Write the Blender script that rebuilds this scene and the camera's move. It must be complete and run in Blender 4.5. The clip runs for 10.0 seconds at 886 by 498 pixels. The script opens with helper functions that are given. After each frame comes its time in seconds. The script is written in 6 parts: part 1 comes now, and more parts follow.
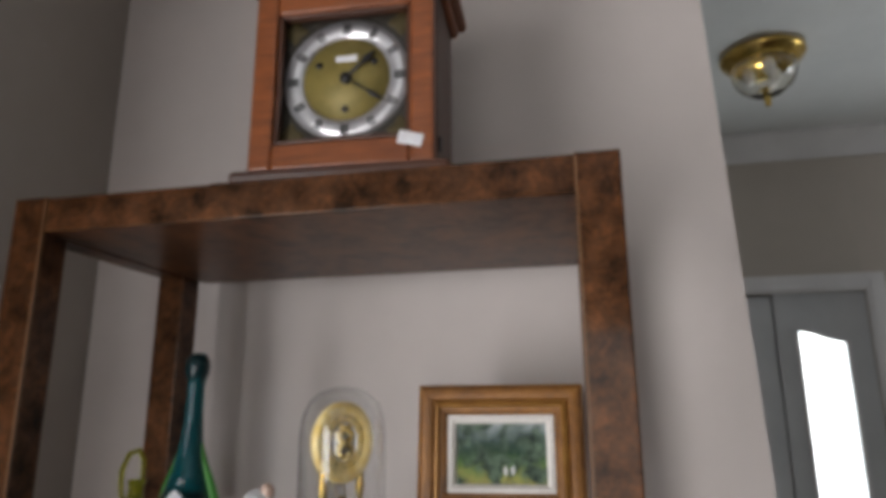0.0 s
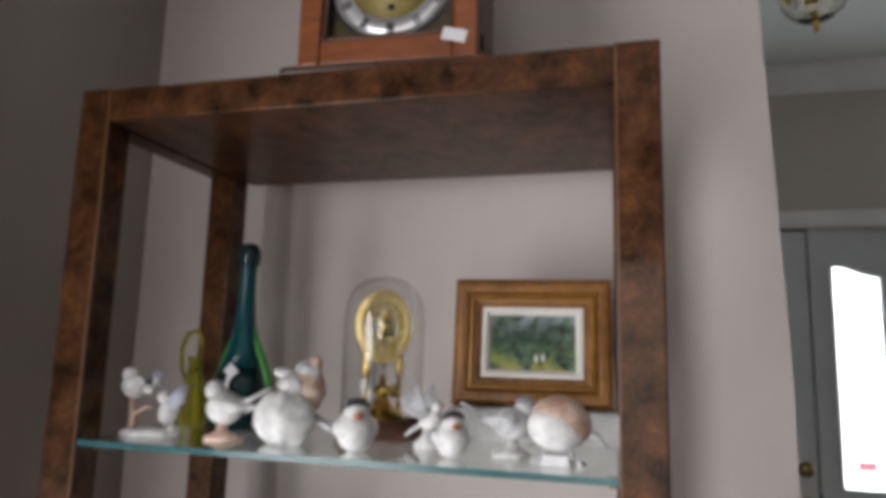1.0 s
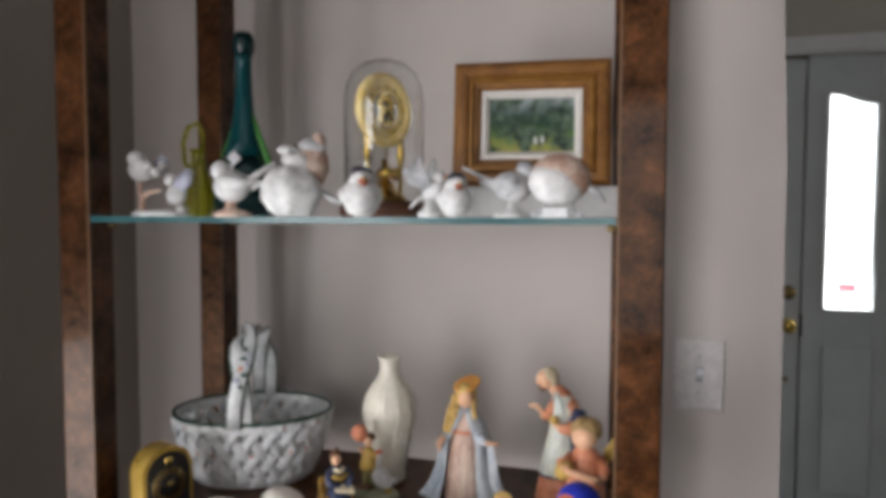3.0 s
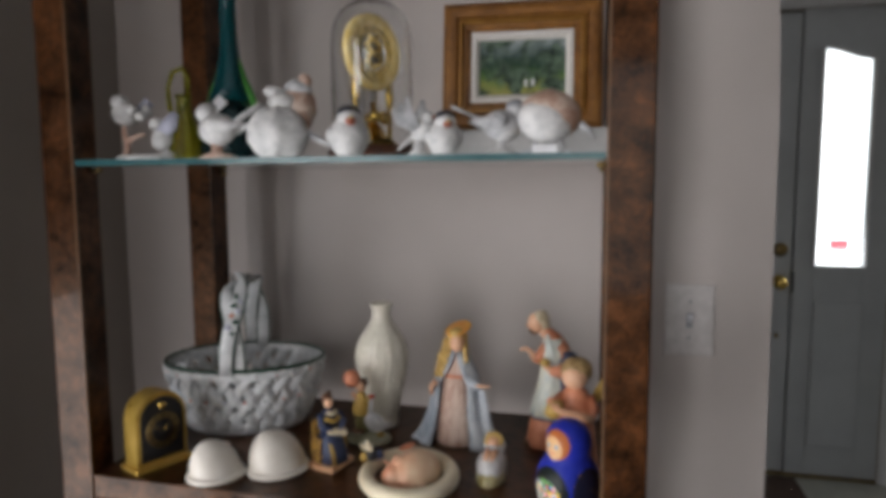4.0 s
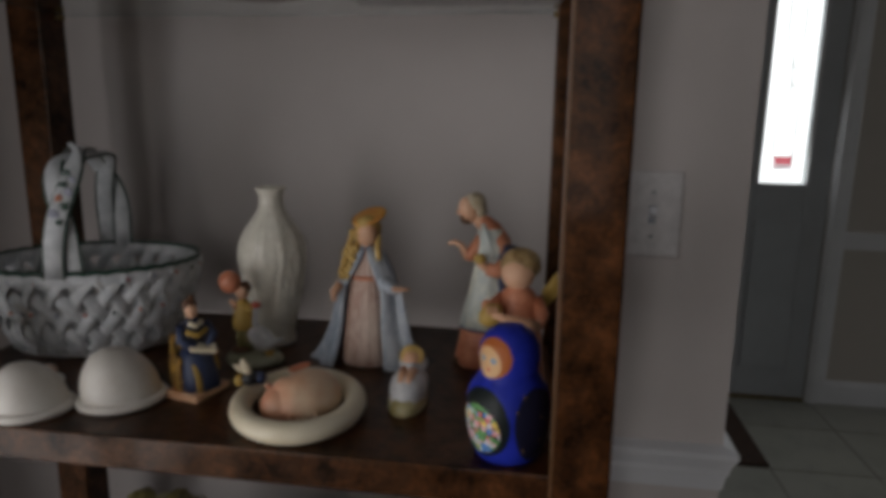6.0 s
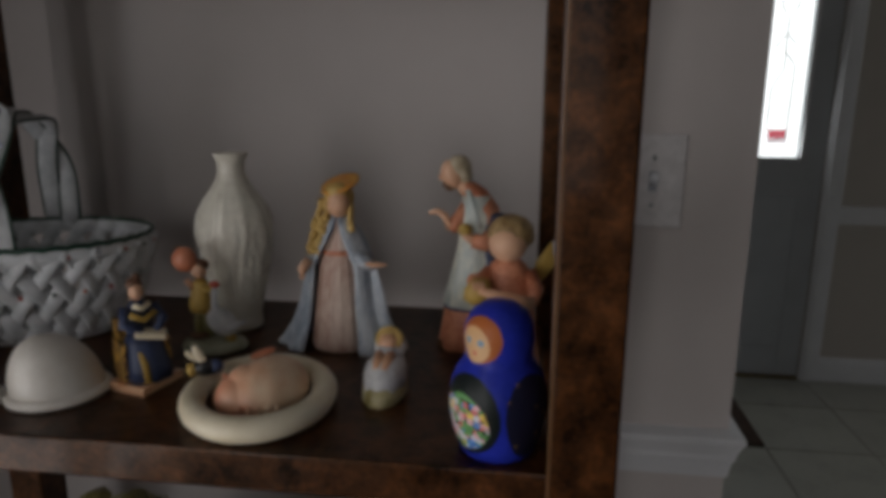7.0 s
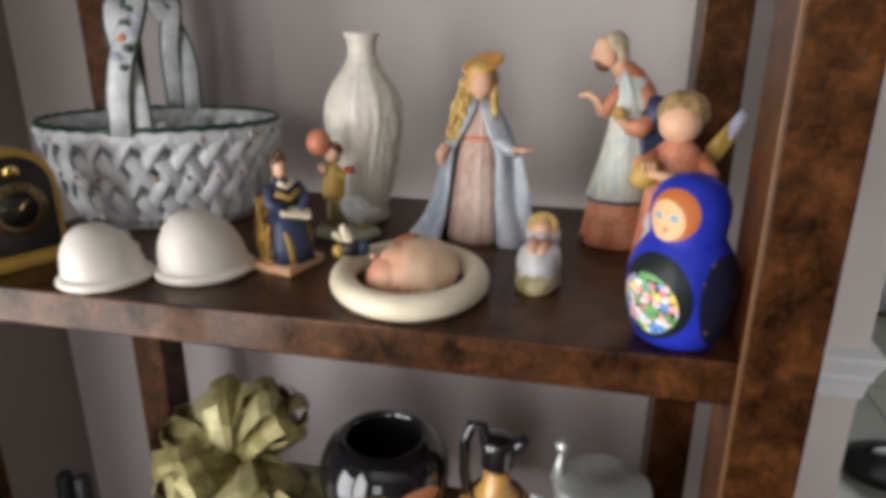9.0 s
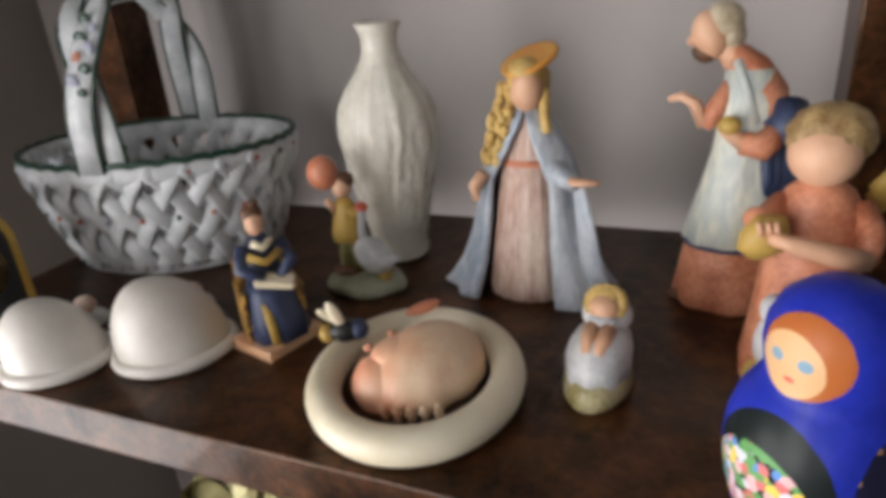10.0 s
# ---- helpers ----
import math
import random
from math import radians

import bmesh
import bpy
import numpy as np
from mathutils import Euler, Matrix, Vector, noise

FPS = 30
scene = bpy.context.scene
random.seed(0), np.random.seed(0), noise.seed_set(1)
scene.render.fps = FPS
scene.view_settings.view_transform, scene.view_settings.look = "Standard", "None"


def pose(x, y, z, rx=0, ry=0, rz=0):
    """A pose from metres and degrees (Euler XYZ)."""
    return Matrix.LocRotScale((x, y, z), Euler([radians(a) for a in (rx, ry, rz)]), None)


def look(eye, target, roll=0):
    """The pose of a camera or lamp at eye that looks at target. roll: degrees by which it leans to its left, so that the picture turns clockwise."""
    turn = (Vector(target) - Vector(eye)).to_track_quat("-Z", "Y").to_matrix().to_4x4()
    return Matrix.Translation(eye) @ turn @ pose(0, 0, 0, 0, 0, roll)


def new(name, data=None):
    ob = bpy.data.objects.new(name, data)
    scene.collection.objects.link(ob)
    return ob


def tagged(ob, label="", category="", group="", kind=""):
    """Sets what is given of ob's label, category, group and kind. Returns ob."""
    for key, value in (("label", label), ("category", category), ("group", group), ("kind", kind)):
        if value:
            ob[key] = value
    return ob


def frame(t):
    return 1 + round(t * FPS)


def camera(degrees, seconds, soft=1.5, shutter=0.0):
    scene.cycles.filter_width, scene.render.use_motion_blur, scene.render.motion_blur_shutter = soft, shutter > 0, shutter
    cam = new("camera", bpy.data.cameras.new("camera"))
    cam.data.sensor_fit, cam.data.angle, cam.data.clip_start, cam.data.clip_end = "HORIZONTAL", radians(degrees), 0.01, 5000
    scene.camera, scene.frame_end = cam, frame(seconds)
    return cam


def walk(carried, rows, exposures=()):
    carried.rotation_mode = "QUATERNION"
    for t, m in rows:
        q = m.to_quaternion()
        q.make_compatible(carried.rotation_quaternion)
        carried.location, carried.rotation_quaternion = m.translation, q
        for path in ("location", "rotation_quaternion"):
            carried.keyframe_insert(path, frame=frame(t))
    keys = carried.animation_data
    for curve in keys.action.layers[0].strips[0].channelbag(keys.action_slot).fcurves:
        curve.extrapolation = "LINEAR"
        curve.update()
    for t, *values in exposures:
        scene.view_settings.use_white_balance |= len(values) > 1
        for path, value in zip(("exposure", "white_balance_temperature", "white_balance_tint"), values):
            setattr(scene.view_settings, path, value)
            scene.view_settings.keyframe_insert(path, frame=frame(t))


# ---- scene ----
cam = camera(67.7, 10.0, soft=5.0)
PATH = [
    (0, (-0.042, -0.677, 1.513), (-0.462, 1.221, 1.985), -0.3),
    (0.5, (-0.041, -0.692, 1.484), (-0.491, 1.219, 1.867), -0.3),
    (1, (-0.046, -0.71, 1.441), (-0.561, 1.199, 1.739), 1.5),
    (1.5, (-0.06, -0.71, 1.394), (-0.598, 1.211, 1.532), 0.6),
    (2, (-0.059, -0.72, 1.353), (-0.611, 1.202, 1.359), 0.7),
    (3.5, (-0.049, -0.713, 1.307), (-0.529, 1.224, 1.168), -0.1),
    (4, (-0.047, -0.711, 1.285), (-0.527, 1.22, 1.085), -0.3),
    (4.5, (-0.05, -0.687, 1.256), (-0.485, 1.245, 0.973), -0.2),
    (5, (-0.062, -0.641, 1.235), (-0.416, 1.299, 0.904), -0.8),
    (5.5, (-0.065, -0.57, 1.206), (-0.384, 1.37, 0.837), 0.4),
    (7, (-0.068, -0.422, 1.157), (-0.317, 1.51, 0.707), 0.3),
    (7.5, (-0.088, -0.422, 1.136), (-0.366, 1.501, 0.662), 0.7),
    (8, (-0.115, -0.426, 1.13), (-0.442, 1.482, 0.628), 0.3),
    (8.5, (-0.135, -0.414, 1.123), (-0.513, 1.482, 0.611), -0.5),
    (9, (-0.153, -0.412, 1.105), (-0.565, 1.435, 0.459), 0.3),
    (9.2, (-0.138, -0.376, 1.12), (-0.668, 1.397, 0.376), -0.7),
    (9.5, (-0.135, -0.291, 1.122), (-0.818, 1.419, 0.341), -0.1),
    (10, (-0.132, -0.22, 1.131), (-0.886, 1.46, 0.35), -4.7),
]
STOPS = [(0.0, 0.45), (1.0, 0.38), (2.0, 0.58), (3.5, 0.09), (4.5, -0.45), (5.0, -0.84), (5.5, -1.1), (7.0, -1.34), (7.5, -1.24), (8.0, -0.65), (9.0, 0.4), (10.0, 0.35)]
walk(cam, [(t, look(eye, target, roll)) for t, eye, target, roll in PATH], STOPS)

# ---- light ----
SUN_UP, SUN_ROUND = 38.0, 250.0
world = bpy.data.worlds.new("sky")
scene.world = world
world.use_nodes = True
wn = world.node_tree
sky = wn.nodes.new("ShaderNodeTexSky")
sky.sky_type, sky.sun_disc = "NISHITA", False
sky.sun_elevation, sky.sun_rotation = radians(SUN_UP), radians(SUN_ROUND)
wn.links.new(sky.outputs[0], wn.nodes["Background"].inputs[0])
wn.nodes["Background"].inputs[1].default_value = 0.1
sun = new("sun", bpy.data.lights.new("sun", "SUN"))
sun.data.energy, sun.data.angle, sun.data.color = 1.0, radians(12), (1.0, 0.96, 0.9)
sun.matrix_world = look((-4, 3, 5), (0.0, 0.4, 0.0))


def window_light(name, eye, target, w, h, watts, color):
    lamp = new(name, bpy.data.lights.new(name, "AREA"))
    lamp.data.shape, lamp.data.size, lamp.data.size_y = "RECTANGLE", w, h
    lamp.data.energy, lamp.data.color = watts, color
    lamp.matrix_world = look(eye, target)
    return lamp


window_light("window_daylight", (-1.07, -1.72, 1.06), (0.5, -1.72, 1.06), 1.7, 1.68, 54.0, (1.0, 0.975, 0.98))
# added lamp behind the walk: frontal light and sheen for the shelves
window_light("rear_fill_light", (-0.1, -3.22, 1.3), (-0.1, 0.0, 1.3), 0.8, 1.3, 8.0, (1.0, 0.975, 0.98))
window_light("window_daylight", (-1.07, -0.52, 0.66), (0.5, -0.52, 0.66), 0.6, 0.82, 8.0, (0.97, 0.97, 1.0))
window_light("sidelight_daylight", (0.9, 2.33, 1.37), (0.9, 0.0, 1.2), 0.17, 0.84, 7.0, (0.93, 0.97, 1.0))
# added lamp at the hall's unseen end, lifting its walls and ceiling
window_light("hall_fill_light", (6.18, 1.4, 1.4), (0.0, 1.6, 1.4), 1.3, 1.6, 29.0, (0.95, 0.98, 1.0))

# ---- materials ----


def material(name, dark, light, scale=8.0, rough=0.5, metal=0.0, bump=0.0, fine=0.0, coat=0.0, stretch=(1, 1, 1), spec=0.5, vary=0.0, contrast=(0.35, 0.65)):
    """A painted or natural surface: two tones mixed by coarse noise, a fine grain, uneven gloss and relief."""
    m = bpy.data.materials.new(name)
    m.use_nodes = True
    t = m.node_tree
    add, link = t.nodes.new, t.links.new
    b = t.nodes["Principled BSDF"]
    co = add("ShaderNodeTexCoord")
    mp = add("ShaderNodeMapping")
    mp.inputs["Scale"].default_value = stretch
    link(co.outputs["Object"], mp.inputs[0])
    n1 = add("ShaderNodeTexNoise")
    n1.inputs["Scale"].default_value, n1.inputs["Detail"].default_value, n1.inputs["Roughness"].default_value = scale, 6, 0.6
    link(mp.outputs[0], n1.inputs["Vector"])
    n2 = add("ShaderNodeTexNoise")
    n2.inputs["Scale"].default_value, n2.inputs["Detail"].default_value = scale * 9, 3
    link(mp.outputs[0], n2.inputs["Vector"])
    ramp = add("ShaderNodeValToRGB")
    ramp.color_ramp.elements[0].position, ramp.color_ramp.elements[1].position = contrast
    ramp.color_ramp.elements[0].color, ramp.color_ramp.elements[1].color = (*dark, 1), (*light, 1)
    mix = add("ShaderNodeMath")
    mix.operation = "MULTIPLY_ADD"
    link(n2.outputs[0], mix.inputs[0])
    mix.inputs[1].default_value = fine
    centre = add("ShaderNodeMath")
    centre.operation = "SUBTRACT"
    link(n1.outputs[0], centre.inputs[0])
    centre.inputs[1].default_value = fine / 2
    link(centre.outputs[0], mix.inputs[2])
    if vary:
        info = add("ShaderNodeObjectInfo")
        shift = add("ShaderNodeMath")
        shift.operation = "MULTIPLY_ADD"
        link(info.outputs["Random"], shift.inputs[0])
        shift.inputs[1].default_value = vary
        link(mix.outputs[0], shift.inputs[2])
        link(shift.outputs[0], ramp.inputs[0])
    else:
        link(mix.outputs[0], ramp.inputs[0])
    link(ramp.outputs[0], b.inputs["Base Color"])
    r = add("ShaderNodeMapRange")
    r.inputs["To Min"].default_value, r.inputs["To Max"].default_value = max(0.02, rough - 0.1), min(1, rough + 0.12)
    link(n1.outputs[0], r.inputs["Value"])
    link(r.outputs[0], b.inputs["Roughness"])
    b.inputs["Metallic"].default_value = metal
    b.inputs["Coat Weight"].default_value = coat
    b.inputs["Coat Roughness"].default_value = 0.08
    b.inputs["Specular IOR Level"].default_value = spec
    if bump:
        bu = add("ShaderNodeBump")
        bu.inputs["Strength"].default_value, bu.inputs["Distance"].default_value = bump, 0.002
        link(n2.outputs[0], bu.inputs["Height"])
        link(bu.outputs[0], b.inputs["Normal"])
    return m


def plain(name, color, rough=0.4, metal=0.0, coat=0.0):
    """A small painted detail: nearly one tone with slight mottling."""
    k = tuple(min(1, c * 0.82) for c in color)
    return material(name, k, color, 60, rough, metal, 0.05, 0.2, coat)


def glass(name, color, rough=0.02, ior=1.45, weight=1.0):
    m = bpy.data.materials.new(name)
    m.use_nodes = True
    b = m.node_tree.nodes["Principled BSDF"]
    b.inputs["Base Color"].default_value = (*color, 1)
    b.inputs["Transmission Weight"].default_value = weight
    b.inputs["Roughness"].default_value, b.inputs["IOR"].default_value = rough, ior
    return m


def thin_pane(name):
    """Flat clear glass: sees straight through, with a mirror sheen at the edges of sight."""
    m = bpy.data.materials.new(name)
    m.use_nodes = True
    t = m.node_tree
    clear, gloss = t.nodes.new("ShaderNodeBsdfTransparent"), t.nodes.new("ShaderNodeBsdfGlossy")
    clear.inputs[0].default_value, gloss.inputs["Roughness"].default_value = (0.97, 0.985, 0.98, 1), 0.02
    fr, mix = t.nodes.new("ShaderNodeFresnel"), t.nodes.new("ShaderNodeMixShader")
    fr.inputs[0].default_value = 1.45
    t.links.new(fr.outputs[0], mix.inputs[0])
    t.links.new(clear.outputs[0], mix.inputs[1])
    t.links.new(gloss.outputs[0], mix.inputs[2])
    t.links.new(mix.outputs[0], t.nodes["Material Output"].inputs[0])
    return m


def translucent(name, color):
    """Thin paper lit from behind."""
    m = bpy.data.materials.new(name)
    m.use_nodes = True
    t = m.node_tree
    n = t.nodes.new("ShaderNodeBsdfTranslucent")
    n.inputs[0].default_value = (*color, 1)
    t.links.new(n.outputs[0], t.nodes["Material Output"].inputs[0])
    return m


def glow(name, color, strength):
    m = bpy.data.materials.new(name)
    m.use_nodes = True
    b = m.node_tree.nodes["Principled BSDF"]
    b.inputs["Emission Color"].default_value = (*color, 1)
    b.inputs["Emission Strength"].default_value = strength
    return m


def burl_material():
    """Dark brown burl veneer under lacquer: swirled copper clouds, dark veins, fine pores."""
    m = material("burl_veneer", (0.005, 0.002, 0.0011), (0.094, 0.0335, 0.0087), 26, 0.4, 0.0, 0.2, 0.5, 0.18, (1, 1, 1), 0.3, 0.0, (0.3, 0.72))
    t = m.node_tree
    add, link = t.nodes.new, t.links.new
    ramp = [n for n in t.nodes if n.type == "VALTORGB"][0]
    b = t.nodes["Principled BSDF"]
    co = [n for n in t.nodes if n.type == "TEX_COORD"][0]
    warp = add("ShaderNodeTexNoise")
    warp.inputs["Scale"].default_value, warp.inputs["Detail"].default_value, warp.inputs["Distortion"].default_value = 60, 6, 1.1
    link(co.outputs["Object"], warp.inputs["Vector"])
    vein = add("ShaderNodeValToRGB")
    vein.color_ramp.elements[0].position, vein.color_ramp.elements[1].position = 0.38, 0.62
    vein.color_ramp.elements[0].color, vein.color_ramp.elements[1].color = (0.6, 0.55, 0.5, 1), (1.2, 1.1, 1.0, 1)
    link(warp.outputs[0], vein.inputs[0])
    mul = add("ShaderNodeMix")
    mul.data_type, mul.blend_type = "RGBA", "MULTIPLY"
    mul.inputs[0].default_value = 1.0
    link(ramp.outputs[0], mul.inputs[6])
    link(vein.outputs[0], mul.inputs[7])
    link(mul.outputs[2], b.inputs["Base Color"])
    # the figure of the burl catches the light unevenly, with a warm sheen
    sheen = add("ShaderNodeMapRange")
    sheen.inputs["From Min"].default_value, sheen.inputs["From Max"].default_value = 0.35, 0.68
    sheen.inputs["To Min"].default_value, sheen.inputs["To Max"].default_value = 0.16, 0.46
    link([n for n in t.nodes if n.type == "TEX_NOISE"][0].outputs[0], sheen.inputs["Value"])
    link(sheen.outputs[0], b.inputs["Specular IOR Level"])
    b.inputs["Specular Tint"].default_value = (1.0, 0.7, 0.5, 1)
    return m


BURL = burl_material()
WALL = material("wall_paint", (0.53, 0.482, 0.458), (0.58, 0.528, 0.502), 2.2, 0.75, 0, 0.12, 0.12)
# back-wall paint made darker and browner, with the wall's shade in the colour
WALLSHADED = material("wall_paint_shaded", (0.28, 0.248, 0.222), (0.315, 0.28, 0.254), 2.2, 0.75, 0, 0.12, 0.12)
# tone of the walls out of view, kept dark to hold down bounced light
LOWBOUNCE = material("low_bounce_taupe", (0.13, 0.115, 0.1), (0.16, 0.14, 0.125), 2.2, 0.8, 0, 0.12, 0.12)
GILTBRIGHT = material("bright_gilt", (0.72, 0.5, 0.14), (0.9, 0.76, 0.4), 40, 0.34, 0.15, 0.1, 0.3)
HALL = material("hall_paint", (0.42, 0.385, 0.34), (0.46, 0.42, 0.375), 2.2, 0.75, 0, 0.12, 0.12)
CEIL = material("ceiling_paint", (0.6, 0.62, 0.62), (0.66, 0.68, 0.68), 3, 0.85, 0, 0.2, 0.2)
TRIM = material("white_trim_paint", (0.62, 0.62, 0.63), (0.7, 0.7, 0.71), 5, 0.4, 0, 0.05, 0.1)
DOOR = material("door_paint", (0.46, 0.48, 0.5), (0.52, 0.54, 0.56), 4, 0.42, 0, 0.06, 0.1)
TILE = material("floor_tile", (0.25, 0.25, 0.215), (0.33, 0.325, 0.28), 6, 0.3, 0, 0.05, 0.3, 0, (1, 1, 1), 0.5, 0.15)
GROUT = material("grout", (0.16, 0.15, 0.13), (0.22, 0.2, 0.18), 30, 0.9, 0, 0.3, 0.3)
MAT = material("brown_mat", (0.035, 0.018, 0.012), (0.06, 0.032, 0.02), 40, 0.95, 0, 0.6, 0.6)
# room floor, out of view: dark walnut tone that limits light bouncing up
FLOOR = material("low_bounce_floor", (0.03, 0.015, 0.009), (0.06, 0.032, 0.018), 5, 0.35, 0, 0.1, 0.3, 0, (1, 12, 1))
BRASS = material("polished_brass", (0.62, 0.42, 0.1), (0.8, 0.58, 0.2), 20, 0.18, 1.0, 0.03, 0.2)
GOLD = material("gold_paint", (0.52, 0.33, 0.06), (0.68, 0.46, 0.12), 30, 0.3, 0.6, 0.05, 0.2)
DARKBRASS = material("aged_brass", (0.16, 0.11, 0.05), (0.28, 0.2, 0.08), 30, 0.35, 0.9, 0.1, 0.3)
SILVER = material("silvered_ring", (0.6, 0.6, 0.62), (0.75, 0.75, 0.77), 18, 0.3, 0.7, 0.04, 0.2)
DIAL = material("brass_dial", (0.2, 0.16, 0.045), (0.27, 0.21, 0.06), 40, 0.5, 0.2, 0.1, 0.3)
CHERRY = material("cherry_wood", (0.15, 0.04, 0.01), (0.27, 0.078, 0.019), 9, 0.36, 0, 0.1, 0.3, 0.08, (1, 1, 9))
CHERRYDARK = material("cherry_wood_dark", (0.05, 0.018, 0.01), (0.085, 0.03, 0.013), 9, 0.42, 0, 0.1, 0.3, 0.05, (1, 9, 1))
BLACK = plain("black_paint", (0.012, 0.012, 0.013), 0.35)
LACQUER = material("black_lacquer", (0.006, 0.006, 0.008), (0.014, 0.013, 0.014), 12, 0.1, 0, 0, 0.1, 0.6)
PORCELAIN = material("white_porcelain", (0.66, 0.65, 0.63), (0.76, 0.75, 0.73), 25, 0.3, 0, 0.04, 0.15, 0.12)
BISQUE = material("white_bisque", (0.5, 0.5, 0.5), (0.72, 0.71, 0.7), 75, 0.45, 0, 0.5, 0.5)
IVORY = material("ivory_glaze", (0.7, 0.61, 0.43), (0.79, 0.71, 0.54), 20, 0.36, 0, 0.04, 0.15, 0.08)
EGG = material("warm_white_glaze", (0.66, 0.61, 0.54), (0.76, 0.72, 0.66), 22, 0.34, 0, 0.05, 0.2, 0.06)
PEARL = material("pearl_glaze", (0.74, 0.69, 0.58), (0.83, 0.79, 0.68), 45, 0.28, 0.0, 0.12, 0.3, 0.2)
LATTICE = material("basket_glaze", (0.56, 0.58, 0.59), (0.78, 0.79, 0.8), 55, 0.3, 0, 0.05, 0.25, 0.12)
GREENLINE = plain("dark_green_edging", (0.012, 0.055, 0.032), 0.3, 0, 0.3)
SKIN = material("painted_skin", (0.62, 0.34, 0.2), (0.7, 0.42, 0.27), 40, 0.45, 0, 0.05, 0.2)
HAIR = material("painted_blond", (0.46, 0.28, 0.07), (0.66, 0.46, 0.16), 90, 0.5, 0, 0.3, 0.5)
HALO = material("painted_halo", (0.66, 0.26, 0.04), (0.72, 0.38, 0.07), 60, 0.4, 0, 0.05, 0.2)
CLOAK = material("painted_pale_blue", (0.3, 0.35, 0.42), (0.6, 0.63, 0.66), 35, 0.5, 0, 0.15, 0.6, 0, (1, 1, 0.25))
CLOAKIN = material("painted_slate_blue", (0.1, 0.13, 0.22), (0.17, 0.2, 0.29), 35, 0.5, 0, 0.08, 0.3)
ROSE = material("painted_rose_beige", (0.47, 0.28, 0.21), (0.73, 0.58, 0.48), 40, 0.5, 0, 0.15, 0.6, 0, (1, 1, 0.2))
RUST = material("painted_rust", (0.4, 0.12, 0.055), (0.64, 0.27, 0.15), 40, 0.5, 0, 0.15, 0.6)
APRON = material("painted_grey_cream", (0.45, 0.49, 0.46), (0.79, 0.76, 0.62), 26, 0.5, 0, 0.15, 0.6, 0, (1, 1, 0.3))
NAVY = plain("painted_navy", (0.035, 0.05, 0.11), 0.45)
GREYHAIR = material("painted_grey_hair", (0.36, 0.28, 0.17), (0.56, 0.47, 0.33), 120, 0.5, 0, 0.4, 0.6)
OCHRE = plain("painted_ochre", (0.5, 0.32, 0.07), 0.5)
OLIVE = plain("painted_olive", (0.22, 0.19, 0.07), 0.5)
MOSS = material("painted_mossy_base", (0.2, 0.2, 0.12), (0.36, 0.36, 0.26), 50, 0.5, 0, 0.2, 0.4)
BROWN = plain("painted_brown", (0.13, 0.055, 0.025), 0.5)
RED = plain("painted_red", (0.55, 0.09, 0.05), 0.4)
CORAL = plain("painted_coral", (0.66, 0.24, 0.13), 0.4)
PEACH = material("peach_glaze", (0.66, 0.33, 0.18), (0.74, 0.48, 0.28), 22, 0.28, 0, 0.05, 0.3, 0.3)
LILAC = plain("painted_lilac", (0.42, 0.43, 0.53), 0.4)
CHILDHAIR = material("painted_light_brown", (0.2, 0.11, 0.035), (0.48, 0.33, 0.15), 110, 0.5, 0, 0.4, 0.6)
PALEGREY = material("grey_washed_bisque", (0.34, 0.35, 0.37), (0.66, 0.66, 0.67), 60, 0.45, 0, 0.4, 0.6)
GREY = plain("painted_grey", (0.3, 0.31, 0.34), 0.45)
TAN = material("brown_speckled_glaze", (0.36, 0.2, 0.14), (0.62, 0.5, 0.42), 40, 0.35, 0, 0.08, 0.4, 0.2)
THROAT = plain("painted_brick", (0.34, 0.1, 0.06), 0.45)
CAPDARK = plain("painted_charcoal", (0.045, 0.045, 0.06), 0.45)
PAPER = plain("white_paper", (0.75, 0.75, 0.77), 0.8)
GILT = material("gilded_wood", (0.14, 0.054, 0.01), (0.28, 0.12, 0.024), 14, 0.38, 0.15, 0.15, 0.4, 0.1)
GILTLIGHT = material("gilded_bead", (0.22, 0.1, 0.02), (0.34, 0.17, 0.04), 30, 0.32, 0.3, 0.15, 0.4)
LINEN = material("linen_liner", (0.64, 0.61, 0.57), (0.72, 0.69, 0.65), 120, 0.9, 0, 0.4, 0.5)
RIBBON = material("olive_gold_ribbon", (0.19, 0.16, 0.052), (0.37, 0.315, 0.125), 60, 0.38, 0.25, 0.1, 0.4)
RIBBONPALE = material("pale_gold_ribbon", (0.38, 0.34, 0.15), (0.54, 0.49, 0.26), 50, 0.34, 0.3, 0.1, 0.4)
AMBER = material("amber_glaze", (0.42, 0.2, 0.04), (0.6, 0.34, 0.09), 30, 0.2, 0, 0.1, 0.5, 0.4)
PEWTER = material("pewter", (0.36, 0.37, 0.37), (0.48, 0.49, 0.48), 30, 0.42, 0.8, 0.06, 0.3)
PLASTIC = plain("white_plastic", (0.72, 0.73, 0.76), 0.35)
PANE = thin_pane("clear_pane")
SHELFGLASS = glass("shelf_glass", (0.9, 0.97, 0.96), 0.02, 1.45)
SHELFEDGE = material("glass_edge", (0.02, 0.085, 0.095), (0.045, 0.13, 0.14), 30, 0.2)
TEALGLASS = glass("teal_glass", (0.006, 0.1, 0.12), 0.06, 1.4, 0.55)
GREENGLASS = glass("green_glass", (0.1, 0.42, 0.07), 0.06, 1.4, 0.5)
DARKGLASS = glass("dark_teal_glass", (0.006, 0.03, 0.035), 0.05, 1.45, 0.4)
YELLOWGLASS = glass("yellow_glass", (0.62, 0.6, 0.05), 0.05, 1.45, 0.75)
